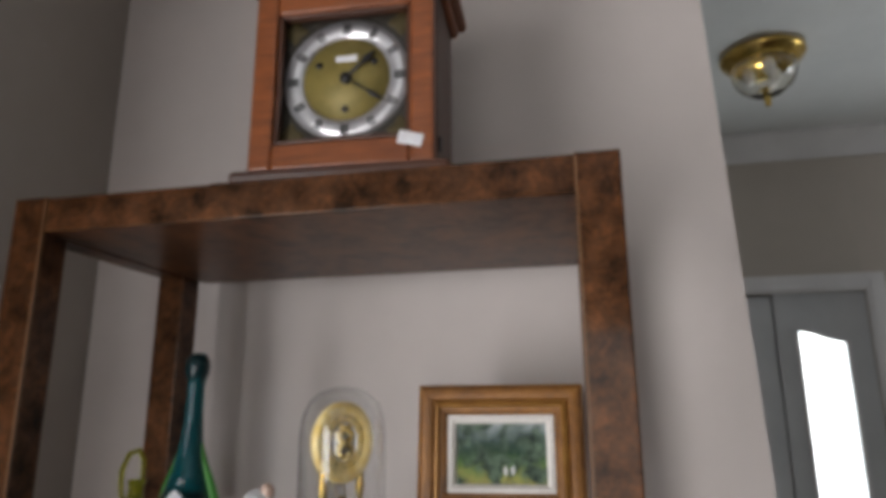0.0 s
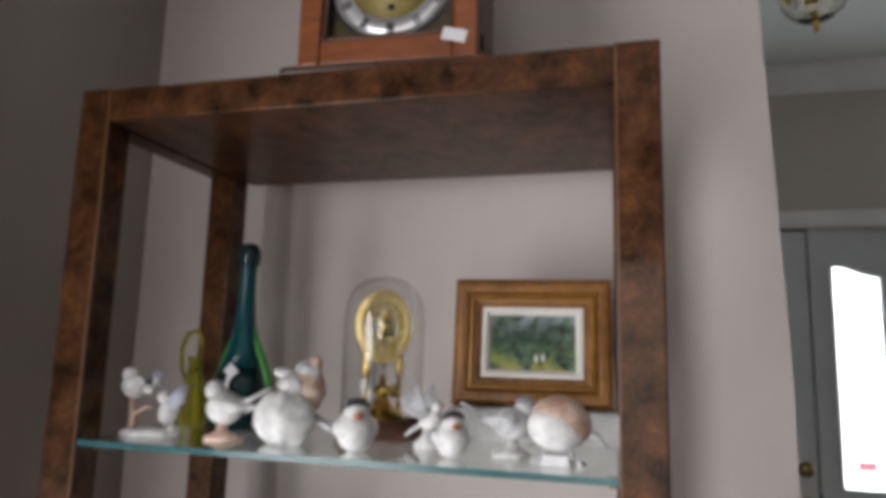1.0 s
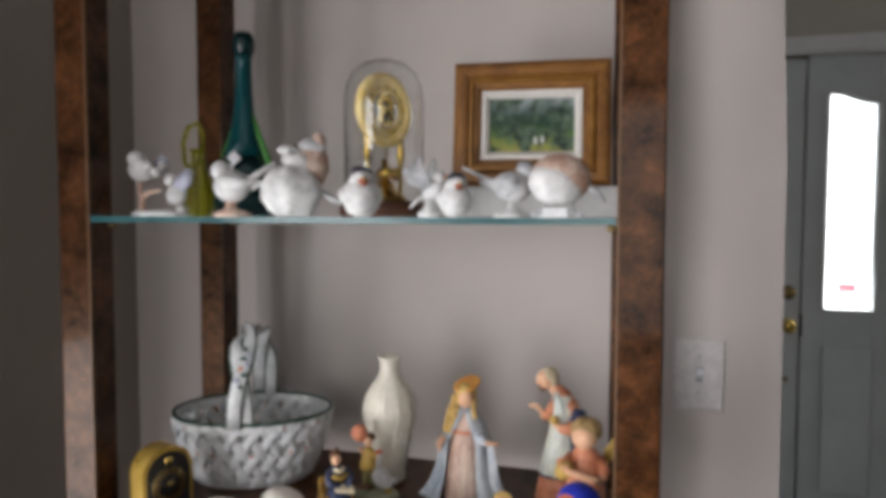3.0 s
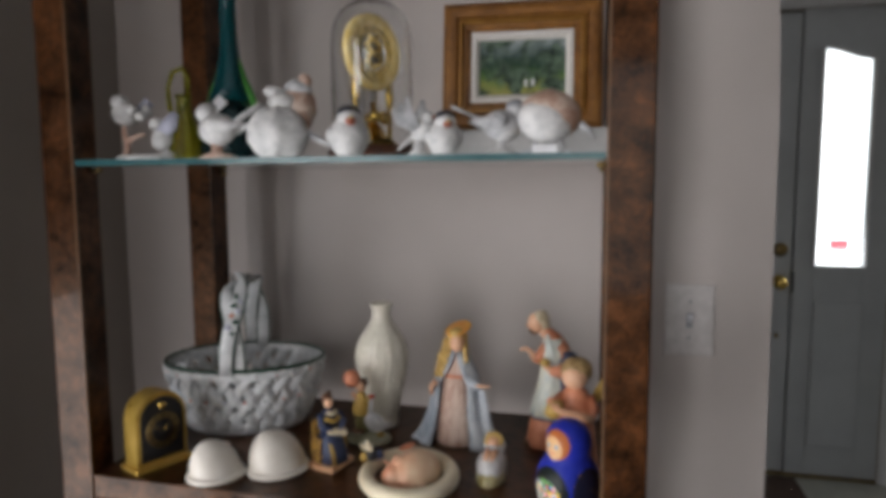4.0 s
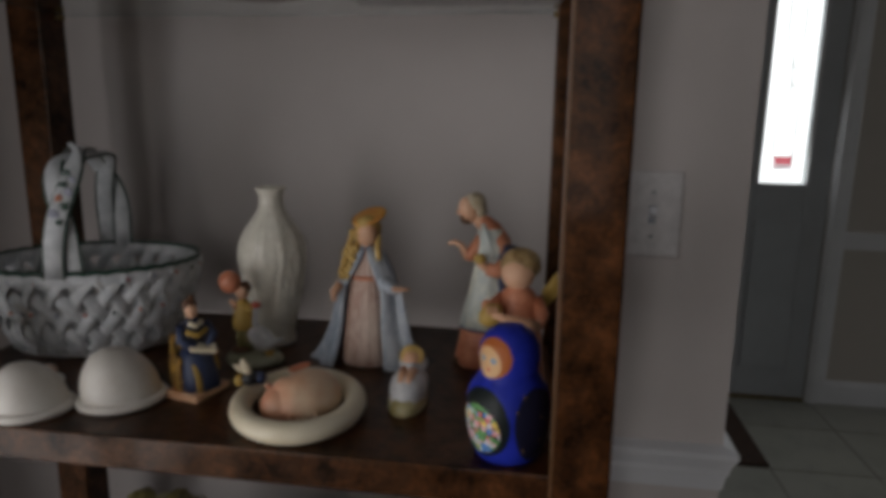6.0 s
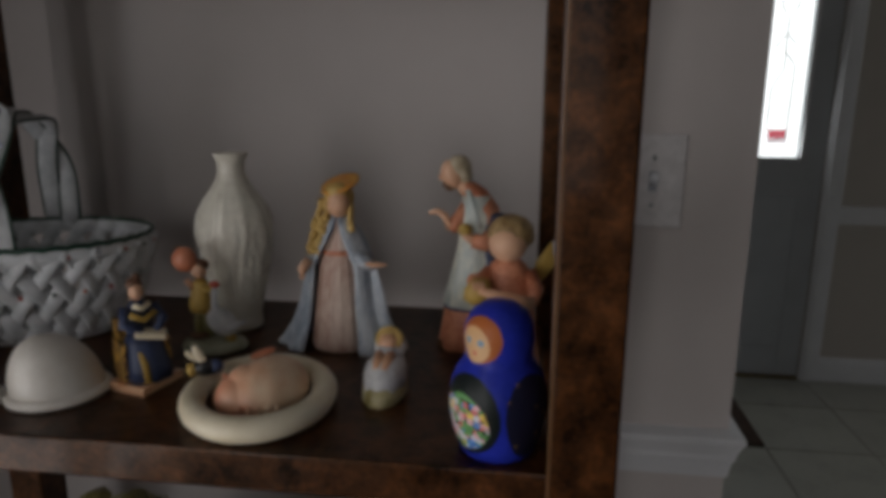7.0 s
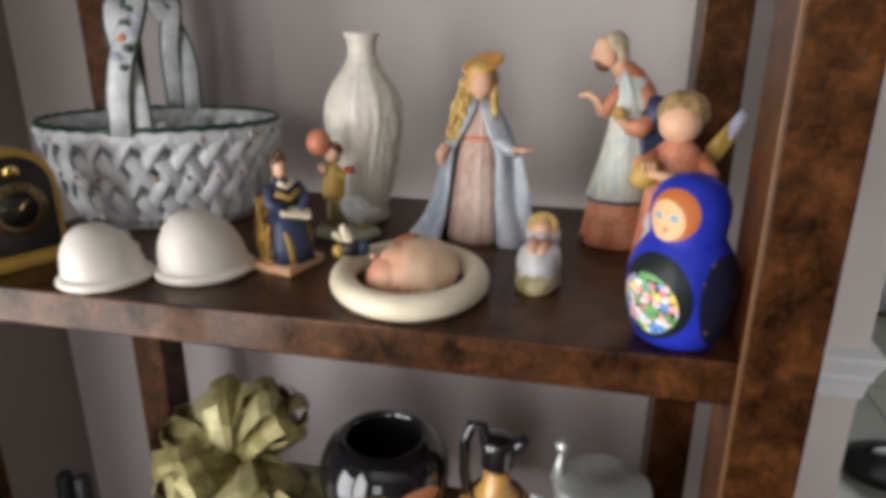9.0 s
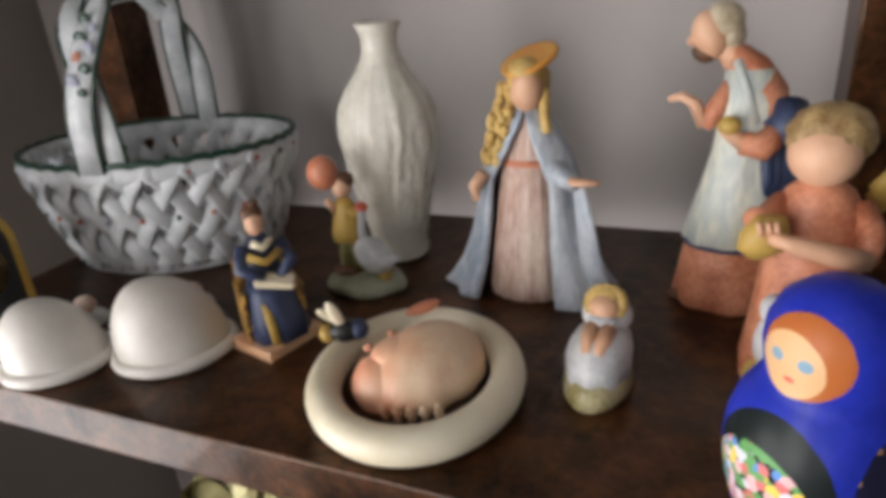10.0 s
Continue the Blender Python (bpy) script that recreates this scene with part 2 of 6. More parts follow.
DOMEGLASS = glass("dome_glass", (0.98, 0.99, 0.99))
DAY = glow("daylight_backdrop", (0.96, 0.98, 1.0), 3.0)

# ---- shape tools ----


class Shape:
    """Collects rounded solids in one mesh; use() picks the material of what follows."""

    def __init__(self, mat):
        self.bm, self.mats, self.k = bmesh.new(), [mat], 0

    def use(self, mat):
        if mat not in self.mats:
            self.mats.append(mat)
        self.k = self.mats.index(mat)
        return self

    def grid(self, rings, closed=True, caps=True, smooth=True):
        bm = self.bm
        vs = [[bm.verts.new(p) for p in ring] for ring in rings]
        n = len(vs[0])
        made = []
        for a, b in zip(vs, vs[1:]):
            for i in range(n if closed else n - 1):
                j = (i + 1) % n
                made.append(bm.faces.new((a[i], a[j], b[j], b[i])))
        if caps:
            made.append(bm.faces.new(list(reversed(vs[0]))))
            made.append(bm.faces.new(vs[-1]))
        for f in made:
            f.material_index, f.smooth = self.k, smooth
        return self

    def loft(self, rings, n=24, fold=None):
        """Rings of x, y, z, rx, ry; fold(angle, share of height) swells or pinches them."""
        out = []
        for k, (x, y, z, rx, ry) in enumerate(rings):
            ring = []
            for i in range(n):
                a = 2 * math.pi * i / n
                q = fold(a, k / (len(rings) - 1)) if fold else 1
                ring.append(Vector((x + rx * q * math.cos(a), y + ry * q * math.sin(a), z)))
            out.append(ring)
        return self.grid(out)

    def lathe(self, profile, n=28, at=(0, 0, 0), fold=None, m=None, caps=True):
        """Profile of radius, height, turned about z; m tilts it."""
        out = []
        for k, (r, z) in enumerate(profile):
            ring = []
            for i in range(n):
                a = 2 * math.pi * i / n
                q = fold(a, k / (len(profile) - 1)) if fold else 1
                p = Vector((max(r, 1e-4) * q * math.cos(a), max(r, 1e-4) * q * math.sin(a), z))
                ring.append((m @ p if m else p) + Vector(at))
            out.append(ring)
        return self.grid(out, caps=caps)

    def tube(self, path, radii, n=8, flat=1.0, up=(0, 0, 1), closed=False):
        """A rounded rod along a path; flat squeezes it across the up direction."""
        path = [Vector(p) for p in path]
        if not isinstance(radii, (list, tuple)):
            radii = [radii] * len(path)
        out = []
        for k, p in enumerate(path):
            a = path[k - 1] if k or closed else p
            b = path[(k + 1) % len(path)] if k + 1 < len(path) or closed else p
            d = (b - a).normalized()
            side = d.cross(Vector(up))
            side = side.normalized() if side.length > 1e-4 else Vector((1, 0, 0))
            lift = side.cross(d).normalized()
            out.append([p + side * radii[k] * math.cos(2 * math.pi * i / n) + lift * radii[k] * flat * math.sin(2 * math.pi * i / n) for i in range(n)])
        if closed:
            out.append(out[0])
        return self.grid(out, caps=not closed)

    def blob(self, c, r, n=18, m=10, turn=None, warp=None):
        out = []
        for k in range(m + 1):
            b = math.pi * (0.02 + 0.96 * k / m) - math.pi / 2
            ring = []
            for i in range(n):
                a = 2 * math.pi * i / n
                p = Vector((r[0] * math.cos(b) * math.cos(a), r[1] * math.cos(b) * math.sin(a), r[2] * math.sin(b)))
                if warp:
                    p = warp(p)
                ring.append((turn @ p if turn else p) + Vector(c))
            out.append(ring)
        return self.grid(out)

    def box(self, c, size, bevel=0.0, turn=None, smooth=False):
        got = bmesh.ops.create_cube(self.bm, size=1.0)["verts"]
        bmesh.ops.scale(self.bm, vec=size, verts=got)
        if bevel:
            edges = list({e for v in got for e in v.link_edges})
            before = set(self.bm.faces)
            geo = bmesh.ops.bevel(self.bm, geom=edges, offset=bevel, segments=2, affect="EDGES", profile=0.5)
            got = list({v for f in geo["faces"] for v in f.verts} | {v for v in got if v.is_valid})
        faces = {f for v in got for f in v.link_faces}
        for f in faces:
            f.material_index, f.smooth = self.k, smooth
        got = list({v for f in faces for v in f.verts})
        if turn:
            bmesh.ops.transform(self.bm, matrix=turn.to_4x4(), verts=got)
        bmesh.ops.translate(self.bm, vec=c, verts=got)
        return self

    def shell(self, rings, a0, a1, thick, n=26, fold=None, inner=None, gape=None):
        """An open mantle: rings of x, y, z, rx, ry between two angles (degrees), with thickness."""
        lo, hi = radians(a0), radians(a1)
        outer, inside = [], []
        for k, (x, y, z, rx, ry) in enumerate(rings):
            for rows, d in ((outer, 0), (inside, thick)):
                row = []
                for i in range(n):
                    g = radians(gape[k]) if gape else 0
                    a = lo + g + (hi - lo - 2 * g) * i / (n - 1)
                    q = fold(a, k / (len(rings) - 1)) if fold else 1
                    row.append(Vector((x + (rx * q - d) * math.cos(a), y + (ry * q - d) * math.sin(a), z)))
                rows.append(row)
        key = self.k
        self.grid(outer, closed=False, caps=False)
        if inner:
            self.use(inner)
        self.grid([list(reversed(r)) for r in inside], closed=False, caps=False)
        self.k = key
        for e in (0, n - 1):
            self.grid([[o[e], i[e]] for o, i in zip(outer, inside)], closed=False, caps=False)
        self.grid([outer[0], inside[0]], closed=False, caps=False)
        return self.grid([outer[-1], inside[-1]], closed=False, caps=False)

    def out(self, name, parent=None, place=None, label="", category="", group="", kind=""):
        bm = self.bm
        bmesh.ops.remove_doubles(bm, verts=bm.verts, dist=1e-6)
        bmesh.ops.recalc_face_normals(bm, faces=bm.faces)
        me = bpy.data.meshes.new(name)
        bm.to_mesh(me)
        bm.free()
        for m in self.mats:
            me.materials.append(m)
        ob = new(name, me)
        ob.parent = parent
        if place is not None:
            ob.matrix_basis = place
        return tagged(ob, label, category, group, kind)


def thing(name, place, label, category, group=""):
    """The Empty at a thing's base, to which its parts are parented."""
    ob = new(name)
    ob.matrix_basis, ob.empty_display_size = place, 0.05
    return tagged(ob, label, category, group)


def block(name, lo, hi, mat, parent=None, bevel=0.0, label="", category="", kind=""):
    """An upright block between two corners."""
    c = [(a + b) / 2 for a, b in zip(lo, hi)]
    return Shape(mat).box((0, 0, 0), [b - a for a, b in zip(lo, hi)], bevel).out(name, parent, pose(*c), label, category, "", kind)


def turn(rx=0, ry=0, rz=0):
    return Euler([radians(a) for a in (rx, ry, rz)]).to_matrix()

# ---- structure ----
WY = 0.465  # near face of the wall behind the shelves
LX = -1.02  # face of the side wall with the window
CZ = 2.69   # ceiling
DY = 2.35   # face of the front-door wall
ENDX = 0.22  # free end of the wall behind the shelves

s = Shape(WALL)
s.grid([[Vector((x, y, z)) for x, z in ((LX, 0), (ENDX + 0.004, 0), (ENDX - 0.001, 1.4), (ENDX - 0.032, 2.24), (ENDX - 0.05, CZ), (LX, CZ))] for y in (WY, WY + 0.12)], smooth=False)
s.out("wall_back", kind="structure")
# side wall with a low window near the shelves and a taller one beyond
side = new("wall_side")
tagged(side, kind="structure")
block("wall_panel", (LX - 0.14, -0.18, 0), (LX, WY + 0.12, CZ), WALLSHADED, side)
block("wall_panel", (LX - 0.14, -3.2, 0), (LX, -2.62, CZ), WALLSHADED, side)
block("wall_panel", (LX - 0.14, -2.62, 0), (LX, -0.18, 0.2), WALLSHADED, side)
block("wall_panel", (LX - 0.14, -2.62, 1.95), (LX, -0.18, CZ), WALLSHADED, side)
block("wall_panel", (LX - 0.14, -0.86, 1.12), (LX, -0.18, 1.95), WALLSHADED, side)
block("wall_panel", (LX - 0.14, -0.86, 0.2), (LX, -0.82, 1.12), WALLSHADED, side)
for name, (y0, y1, z0, z1) in zip(("window_1", "window_4"), ((-2.62, -0.86, 0.2, 1.95), (-0.82, -0.18, 0.2, 1.12))):
    win = new(name)
    tagged(win, kind="structure")
    block("window_frame", (LX - 0.1, y0, z0), (LX - 0.04, y0 + 0.04, z1), TRIM, win, 0.004)
    block("window_frame", (LX - 0.1, y1 - 0.04, z0), (LX - 0.04, y1, z1), TRIM, win, 0.004)
    block("window_frame", (LX - 0.1, y0 + 0.04, z1 - 0.04), (LX - 0.04, y1 - 0.04, z1), TRIM, win, 0.004)
    block("window_sill", (LX - 0.1, y0 + 0.04, z0), (LX + 0.02, y1 - 0.04, z0 + 0.03), TRIM, win, 0.004)
    pane = block("pane", (LX - 0.085, y0 + 0.04, z0 + 0.03), (LX - 0.079, y1 - 0.04, z1 - 0.04), PANE, win)
    pane.visible_shadow = False
# unseen rear wall, behind the walk, with a window added for frontal light
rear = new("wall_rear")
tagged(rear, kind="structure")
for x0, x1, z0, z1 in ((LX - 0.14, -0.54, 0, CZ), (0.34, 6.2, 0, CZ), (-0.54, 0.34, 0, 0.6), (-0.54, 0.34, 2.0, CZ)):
    block("wall_panel", (x0, -3.34, z0), (x1, -3.2, z1), LOWBOUNCE, rear)
added_win_rear = new("window_added_rear")
tagged(added_win_rear, kind="structure")
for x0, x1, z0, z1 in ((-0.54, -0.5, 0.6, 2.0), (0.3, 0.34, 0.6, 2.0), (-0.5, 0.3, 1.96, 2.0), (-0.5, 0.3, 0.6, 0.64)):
    block("window_frame", (x0, -3.3, z0), (x1, -3.24, z1), TRIM, added_win_rear, 0.004)
pane = block("pane", (-0.5, -3.285, 0.64), (0.3, -3.279, 1.96), PANE, added_win_rear)
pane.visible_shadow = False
right = new("wall_right")
tagged(right, kind="structure")
block("wall_panel", (6.2, -3.34, 0), (6.32, 0.7, CZ), LOWBOUNCE, right)
block("wall_panel", (6.2, 2.1, 0), (6.32, DY + 0.12, CZ), HALL, right)
block("wall_panel", (6.2, 0.7, 0), (6.32, 2.1, 0.55), HALL, right)
block("wall_panel", (6.2, 0.7, 2.25), (6.32, 2.1, CZ), HALL, right)
# unseen window, added to give the hall's extra lamp an opening
added_win_hall = new("window_added_hall")
tagged(added_win_hall, kind="structure")
for y0, y1, z0, z1 in ((0.7, 0.75, 0.55, 2.25), (2.05, 2.1, 0.55, 2.25), (0.75, 2.05, 0.55, 0.6), (0.75, 2.05, 2.2, 2.25)):
    block("window_frame", (6.22, y0, z0), (6.28, y1, z1), TRIM, added_win_hall, 0.004)
pane = block("pane", (6.245, 0.75, 0.6), (6.25, 2.05, 2.2), PANE, added_win_hall)
pane.visible_shadow = False
block("wall_hall_left", (LX - 0.26, WY + 0.12, 0), (LX - 0.14, DY + 0.12, CZ), HALL, kind="structure")
block("ceiling", (LX - 0.3, -3.4, CZ), (6.35, DY + 0.15, CZ + 0.1), CEIL, kind="structure")
# unseen wall, added to keep the hall lamp's light off the side wall
block("wall_partition", (1.5, WY, 0), (6.2, WY + 0.12, CZ), LOWBOUNCE, kind="structure")
block("floor", (LX - 0.14, -3.2, -0.06), (6.2, WY + 0.12, 0.0), FLOOR, kind="structure")

# front-door wall: the door with its sidelight stands between two stretches of wall
DX0, DXM, DX1 = -0.2, 0.727, 1.085
doorwall = new("wall_front")
tagged(doorwall, kind="structure")
block("wall_panel", (LX - 0.14, DY, 0), (DX0, DY + 0.12, CZ), HALL, doorwall)
block("wall_panel", (DX1, DY, 0), (6.2, DY + 0.12, CZ), HALL, doorwall)
block("wall_panel", (DX0, DY, 1.985), (DX1, DY + 0.12, CZ), HALL, doorwall)
casing = new("trim_door_casing")
tagged(casing, kind="structure")
for x0, x1, z0, z1 in ((DX0 - 0.075, DX0, 0, 2.06), (DX1, DX1 + 0.075, 0, 2.06), (DX0, DX1, 1.985, 2.06)):
    block("casing_board", (x0, DY - 0.018, z0), (x1, DY, z1), TRIM, casing, 0.005)
    block("casing_bead", (x0 + 0.012, DY - 0.026, z0 + (0.012 if z0 else 0)), (x1 - 0.03 if z0 == 0 else x1, DY - 0.018, z1 - 0.03), TRIM, casing, 0.004)

door = new("door_1")
tagged(door, "grey-white painted front door, closed, with brass knob", "door", kind="structure")
block("leaf", (DX0 + 0.004, DY + 0.012, 0.012), (DXM - 0.006, DY + 0.057, 1.975), DOOR, door, 0.003)
for x in (0.09, 0.42):
    for z0, z1 in ((0.22, 0.82), (1.0, 1.8)):
        block("raised_panel", (x - 0.13, DY + 0.004, z0), (x + 0.13, DY + 0.012, z1), DOOR, door, 0.006)


def knob(z, r, mat, length):
    s = Shape(mat)
    m = turn(90, 0, 0)
    s.lathe([(r * 1.15, 0), (r * 1.15, 0.004), (r * 0.45, 0.008), (r * 0.45, length * 0.5), (r * 0.95, length * 0.62), (r, length * 0.8), (r * 0.75, length * 0.97), (0.0, length)], 20, m=m)
    return s


knob(0, 0.027, BRASS, 0.055).out("door_knob", door, pose(0.675, DY + 0.012, 0.853), "polished brass door knob")
knob(0, 0.026, DARKBRASS, 0.024).out("deadbolt", door, pose(0.675, DY + 0.012, 0.993), "aged brass deadbolt")
knob(0, 0.009, DARKBRASS, 0.014).out("latch_button", door, pose(0.672, DY + 0.012, 0.62))
block("strike_plate", (DXM - 0.004, DY + 0.004, 0.81), (DXM + 0.004, DY + 0.012, 0.9), BLACK, door)

# sheets added behind the door so the glowing backdrop can't leak through gaps
block("door_stop", (DX0, DY + 0.062, 0.0), (0.786, DY + 0.1, 1.985), DOOR, door)
block("door_stop", (DX0, DY + 0.06, 1.93), (DX1, DY + 0.1, 2.0), DOOR, door)
block("threshold", (DX0, DY - 0.01, 0.0), (DX1, DY + 0.1, 0.012), DARKBRASS, door, 0.003)
# sidelight with a narrow glazed opening whose head slopes
lite = new("window_2")
tagged(lite, kind="structure")
GX0, GX1, GZ0, GZL, GZR = 0.806, 0.996, 0.927, 1.826, 1.776
block("stile", (DXM, DY + 0.008, 0.0), (GX0, DY + 0.06, 1.985), DOOR, lite, 0.002)
block("stile", (GX1, DY + 0.008, 0.0), (DX1, DY + 0.06, 1.985), DOOR, lite, 0.002)
block("lower_rail", (GX0, DY + 0.008, 0.0), (GX1, DY + 0.06, GZ0), DOOR, lite, 0.002)
s = Shape(DOOR)
s.grid([[Vector((x, y, z)) for x, z in ((GX0, GZL), (GX0 + 0.06, GZL - 0.006), (GX0 + 0.13, GZL - 0.035), (GX1, GZR), (GX1, 1.985), (GX0, 1.985))] for y in (DY + 0.008, DY + 0.06)], smooth=False)
s.out("head_rail", lite)
s = Shape(TRIM)
edge = [(GX0, GZ0), (GX1, GZ0), (GX1, GZR), (GX0 + 0.13, GZL - 0.035), (GX0 + 0.06, GZL - 0.006), (GX0, GZL)]
s.tube([(x, DY + 0.006, z) for x, z in edge], 0.008, 8, up=(0, 1, 0), closed=True)
s.out("glazing_bead", lite)
p = block("pane", (GX0, DY + 0.03, GZ0), (GX1, DY + 0.035, GZL), PANE, lite)
p.visible_shadow = False
s = Shape(BLACK)
for pts in (((0.86, 1.03), (0.862, 1.2), (0.9, 1.26), (0.9, 1.45)), ((0.935, 1.0), (0.94, 1.28), (0.9, 1.33)), ((0.86, 1.35), (0.9, 1.4), (0.935, 1.36)), ((0.87, 1.5), (0.9, 1.45), (0.93, 1.5), (0.93, 1.7)), ((0.87, 1.5), (0.87, 1.72), (0.9, 1.75), (0.93, 1.7))):
    s.tube([(x, DY + 0.028, z) for x, z in pts], 0.002, 6, up=(0, 1, 0))
s.out("leading", lite)
block("sticker", (0.868, DY + 0.0285, 0.985), (0.938, DY + 0.0297, 1.003), translucent("pale_sticker", (0.9, 0.8, 0.82)), lite, label="small red and white warning sticker")
block("sticker_band", (0.868, DY + 0.0285, 1.004), (0.938, DY + 0.0297, 1.036), translucent("sticker_red", (0.9, 0.4, 0.45)), lite)
for x0, x1, z0, z1 in ((0.80, 0.95, 0.14, 0.775),):
    block("raised_panel", (x0 + 0.01, DY + 0.002, z0), (x1 + 0.05, DY + 0.009, z1), DOOR, lite, 0.006)
block("backdrop", (-1.5, DY + 1.2, -0.3), (3.5, DY + 1.22, 3.2), DAY, kind="structure")


def moulding(name, path, profile, mat):
    """A run of moulding: profile of (out, up) along a plan path of (x, y, nx, ny)."""
    s = Shape(mat)
    rings = [[Vector((x + nx * o, y + ny * o, z)) for o, z in profile] for x, y, nx, ny in path]
    s.grid(rings, closed=True, caps=True, smooth=False)
    return s.out(name, kind="structure")


RAIL = [(o * 0.6, z) for o, z in [(0, 0.632), (0.008, 0.634), (0.012, 0.652), (0.014, 0.66), (0.02, 0.664), (0.02, 0.672), (0.03, 0.688), (0.034, 0.692), (0.034, 0.7), (0, 0.706)]]
moulding("trim_chair_rail", [(LX, WY, 0, -1), (ENDX, WY, 1, -1), (ENDX, WY + 0.12, 1, 1)], RAIL, TRIM)
HRAIL = [(o * 0.7, z + 0.035) for o, z in RAIL]
moulding("trim_hall_rail", [(DX1 + 0.076, DY, 0, -1), (6.2, DY, 0, -1)], HRAIL, TRIM)
BASE = [(0, 0), (0.014, 0), (0.014, 0.085), (0.008, 0.1), (0, 0.104)]
moulding("baseboard_back", [(LX, WY, 0, -1), (ENDX, WY, 1, -1), (ENDX, WY + 0.12, 1, 1)], BASE, TRIM)
moulding("baseboard_hall", [(DX1 + 0.076, DY, 0, -1), (6.2, DY, 0, -1)], BASE, TRIM)
moulding("baseboard_side", [(LX, -3.2, 1, 0), (LX, WY - 0.015, 1, 0)], BASE, TRIM)
CROWN = [(0, CZ - 0.11), (0.012, CZ - 0.11), (0.016, CZ - 0.095), (0.03, CZ - 0.075), (0.065, CZ - 0.035), (0.075, CZ - 0.02), (0.085, CZ - 0.016), (0.085, CZ - 0.001), (0, CZ - 0.001)]
moulding("trim_crown", [(LX - 0.14, DY, 0, -1), (6.2, DY, 0, -1)], CROWN, TRIM)

# hall floor: tiles on a bed of grout
hall = new("floor_hall")
tagged(hall, kind="structure")
block("grout_bed", (LX - 0.14, WY + 0.12, -0.06), (6.2, DY + 0.12, -0.004), GROUT, hall)
PITCH = 0.345
tile_mesh = Shape(TILE).box((0, 0, 0), (PITCH - 0.006, PITCH - 0.006, 0.01), 0.0015).out("tile", hall, pose(0.762 + PITCH / 2, 1.735 + PITCH / 2, -0.005))
for i in range(-5, 7):
    for j in range(-3, 2):
        x, y = 0.762 + PITCH * (i + 0.5), 1.735 + PITCH * (j + 0.5)
        if (i, j) == (0, 0) or y - PITCH / 2 < WY + 0.11:
            continue
        t = new("tile", tile_mesh.data)
        t.parent, t.matrix_basis = hall, pose(x, y, -0.005 + random.uniform(-0.0006, 0.0006))

# ---- the display shelves ----
# outer width, depth and heights of the frame
EW, ED, PW, PD = 0.758, 0.37, 0.047, 0.066
TOP, RB, SH, SB, LOW = 1.78, 1.734, 0.897, 0.865, 0.47
GLASS = 1.316
EDGEGLINT = plain("edge_highlight", (0.15, 0.07, 0.026), 0.3)
et = thing("display_shelf", pose(0, 0, 0), "tall burl-veneered wooden display shelf against the wall", "shelf")
for x, y, d in ((-EW, 0.0, 0.044), (-EW, ED - PD, 0.048), (-PW, 0.0, PD), (-PW - 0.007, 0.318, 0.066)):
    block("post", (x, y, 0), (x + PW, y + d, TOP), BURL, et, 0.0022)
block("top_panel", (-EW + PW, 0.002, RB), (-PW, ED - 0.002, TOP - 0.001), BURL, et, 0.0018)
for x in (-EW + 0.001, -PW):
    block("side_rail", (x, PD if x > -0.4 else 0.044, RB), (x + PW - 0.008, ED - PD, TOP - 0.001), BURL, et, 0.0015)
block("shelf_board", (-EW + PW, 0.002, SB), (-PW, ED - 0.002, SH), BURL, et, 0.0018)
block("shelf_board", (-EW + PW, 0.002, LOW - 0.032), (-PW, ED - 0.002, LOW), BURL, et, 0.0018)
block("shelf_board", (-EW + PW, 0.002, 0.06), (-PW, ED - 0.002, 0.1), BURL, et, 0.0018)
# thin strip along the inner edge of each front post, its highlight painted on
for x in (-EW + PW, -PW):
    block("edge_strip", (x - 0.0012, -0.0008, 0.0), (x + 0.0012, 0.003, TOP), EDGEGLINT, et, 0.0005)
for x in (-EW + PW, -PW):
    for y in (0.035, ED - 0.035):
        d = 0.012 if x < -0.4 else -0.012
        Shape(DARKBRASS).tube([(x, y, GLASS - 0.0125), (x + d, y, GLASS - 0.0125)], 0.0034, 10).out("shelf_peg", et)
gs = Shape(SHELFGLASS)
gs.box((0, 0, 0), (EW - 2 * PW - 0.004, ED - 0.012, 0.0075), 0)
gs.use(SHELFEDGE)
gs.bm.faces.ensure_lookup_table()
for f in gs.bm.faces:
    if abs(f.normal.z) < 0.5:
        f.material_index = 1
gshelf = gs.out("glass_shelf", None, pose(-EW / 2, ED / 2 - 0.004, GLASS - 0.00375), "clear glass shelf with blue-green edges resting on pegs", "glass shelf")
gshelf.visible_shadow = False

# light switch on the wall
sw = thing("light_switch", pose(0.092, WY, 1.051), "white plastic toggle light switch plate on the wall", "light switch")
Shape(plain("ivory_switch_plastic", (0.62, 0.59, 0.58), 0.4)).box((0, -0.003, 0), (0.08, 0.006, 0.122), 0.0025).out("plate", sw)
Shape(GREY).box((0, -0.0065, 0), (0.011, 0.002, 0.026), 0.0006).out("collar", sw)
Shape(PLASTIC).box((0, -0.012, 0.004), (0.0085, 0.016, 0.011), 0.0015, turn(-28)).out("toggle", sw)
for z in (-0.031, 0.031):
    Shape(PEWTER).lathe([(0.0032, 0), (0.0032, 0.0012), (0.0, 0.0018)], 12, (0, -0.006, z), m=turn(90)).out("screw", sw)

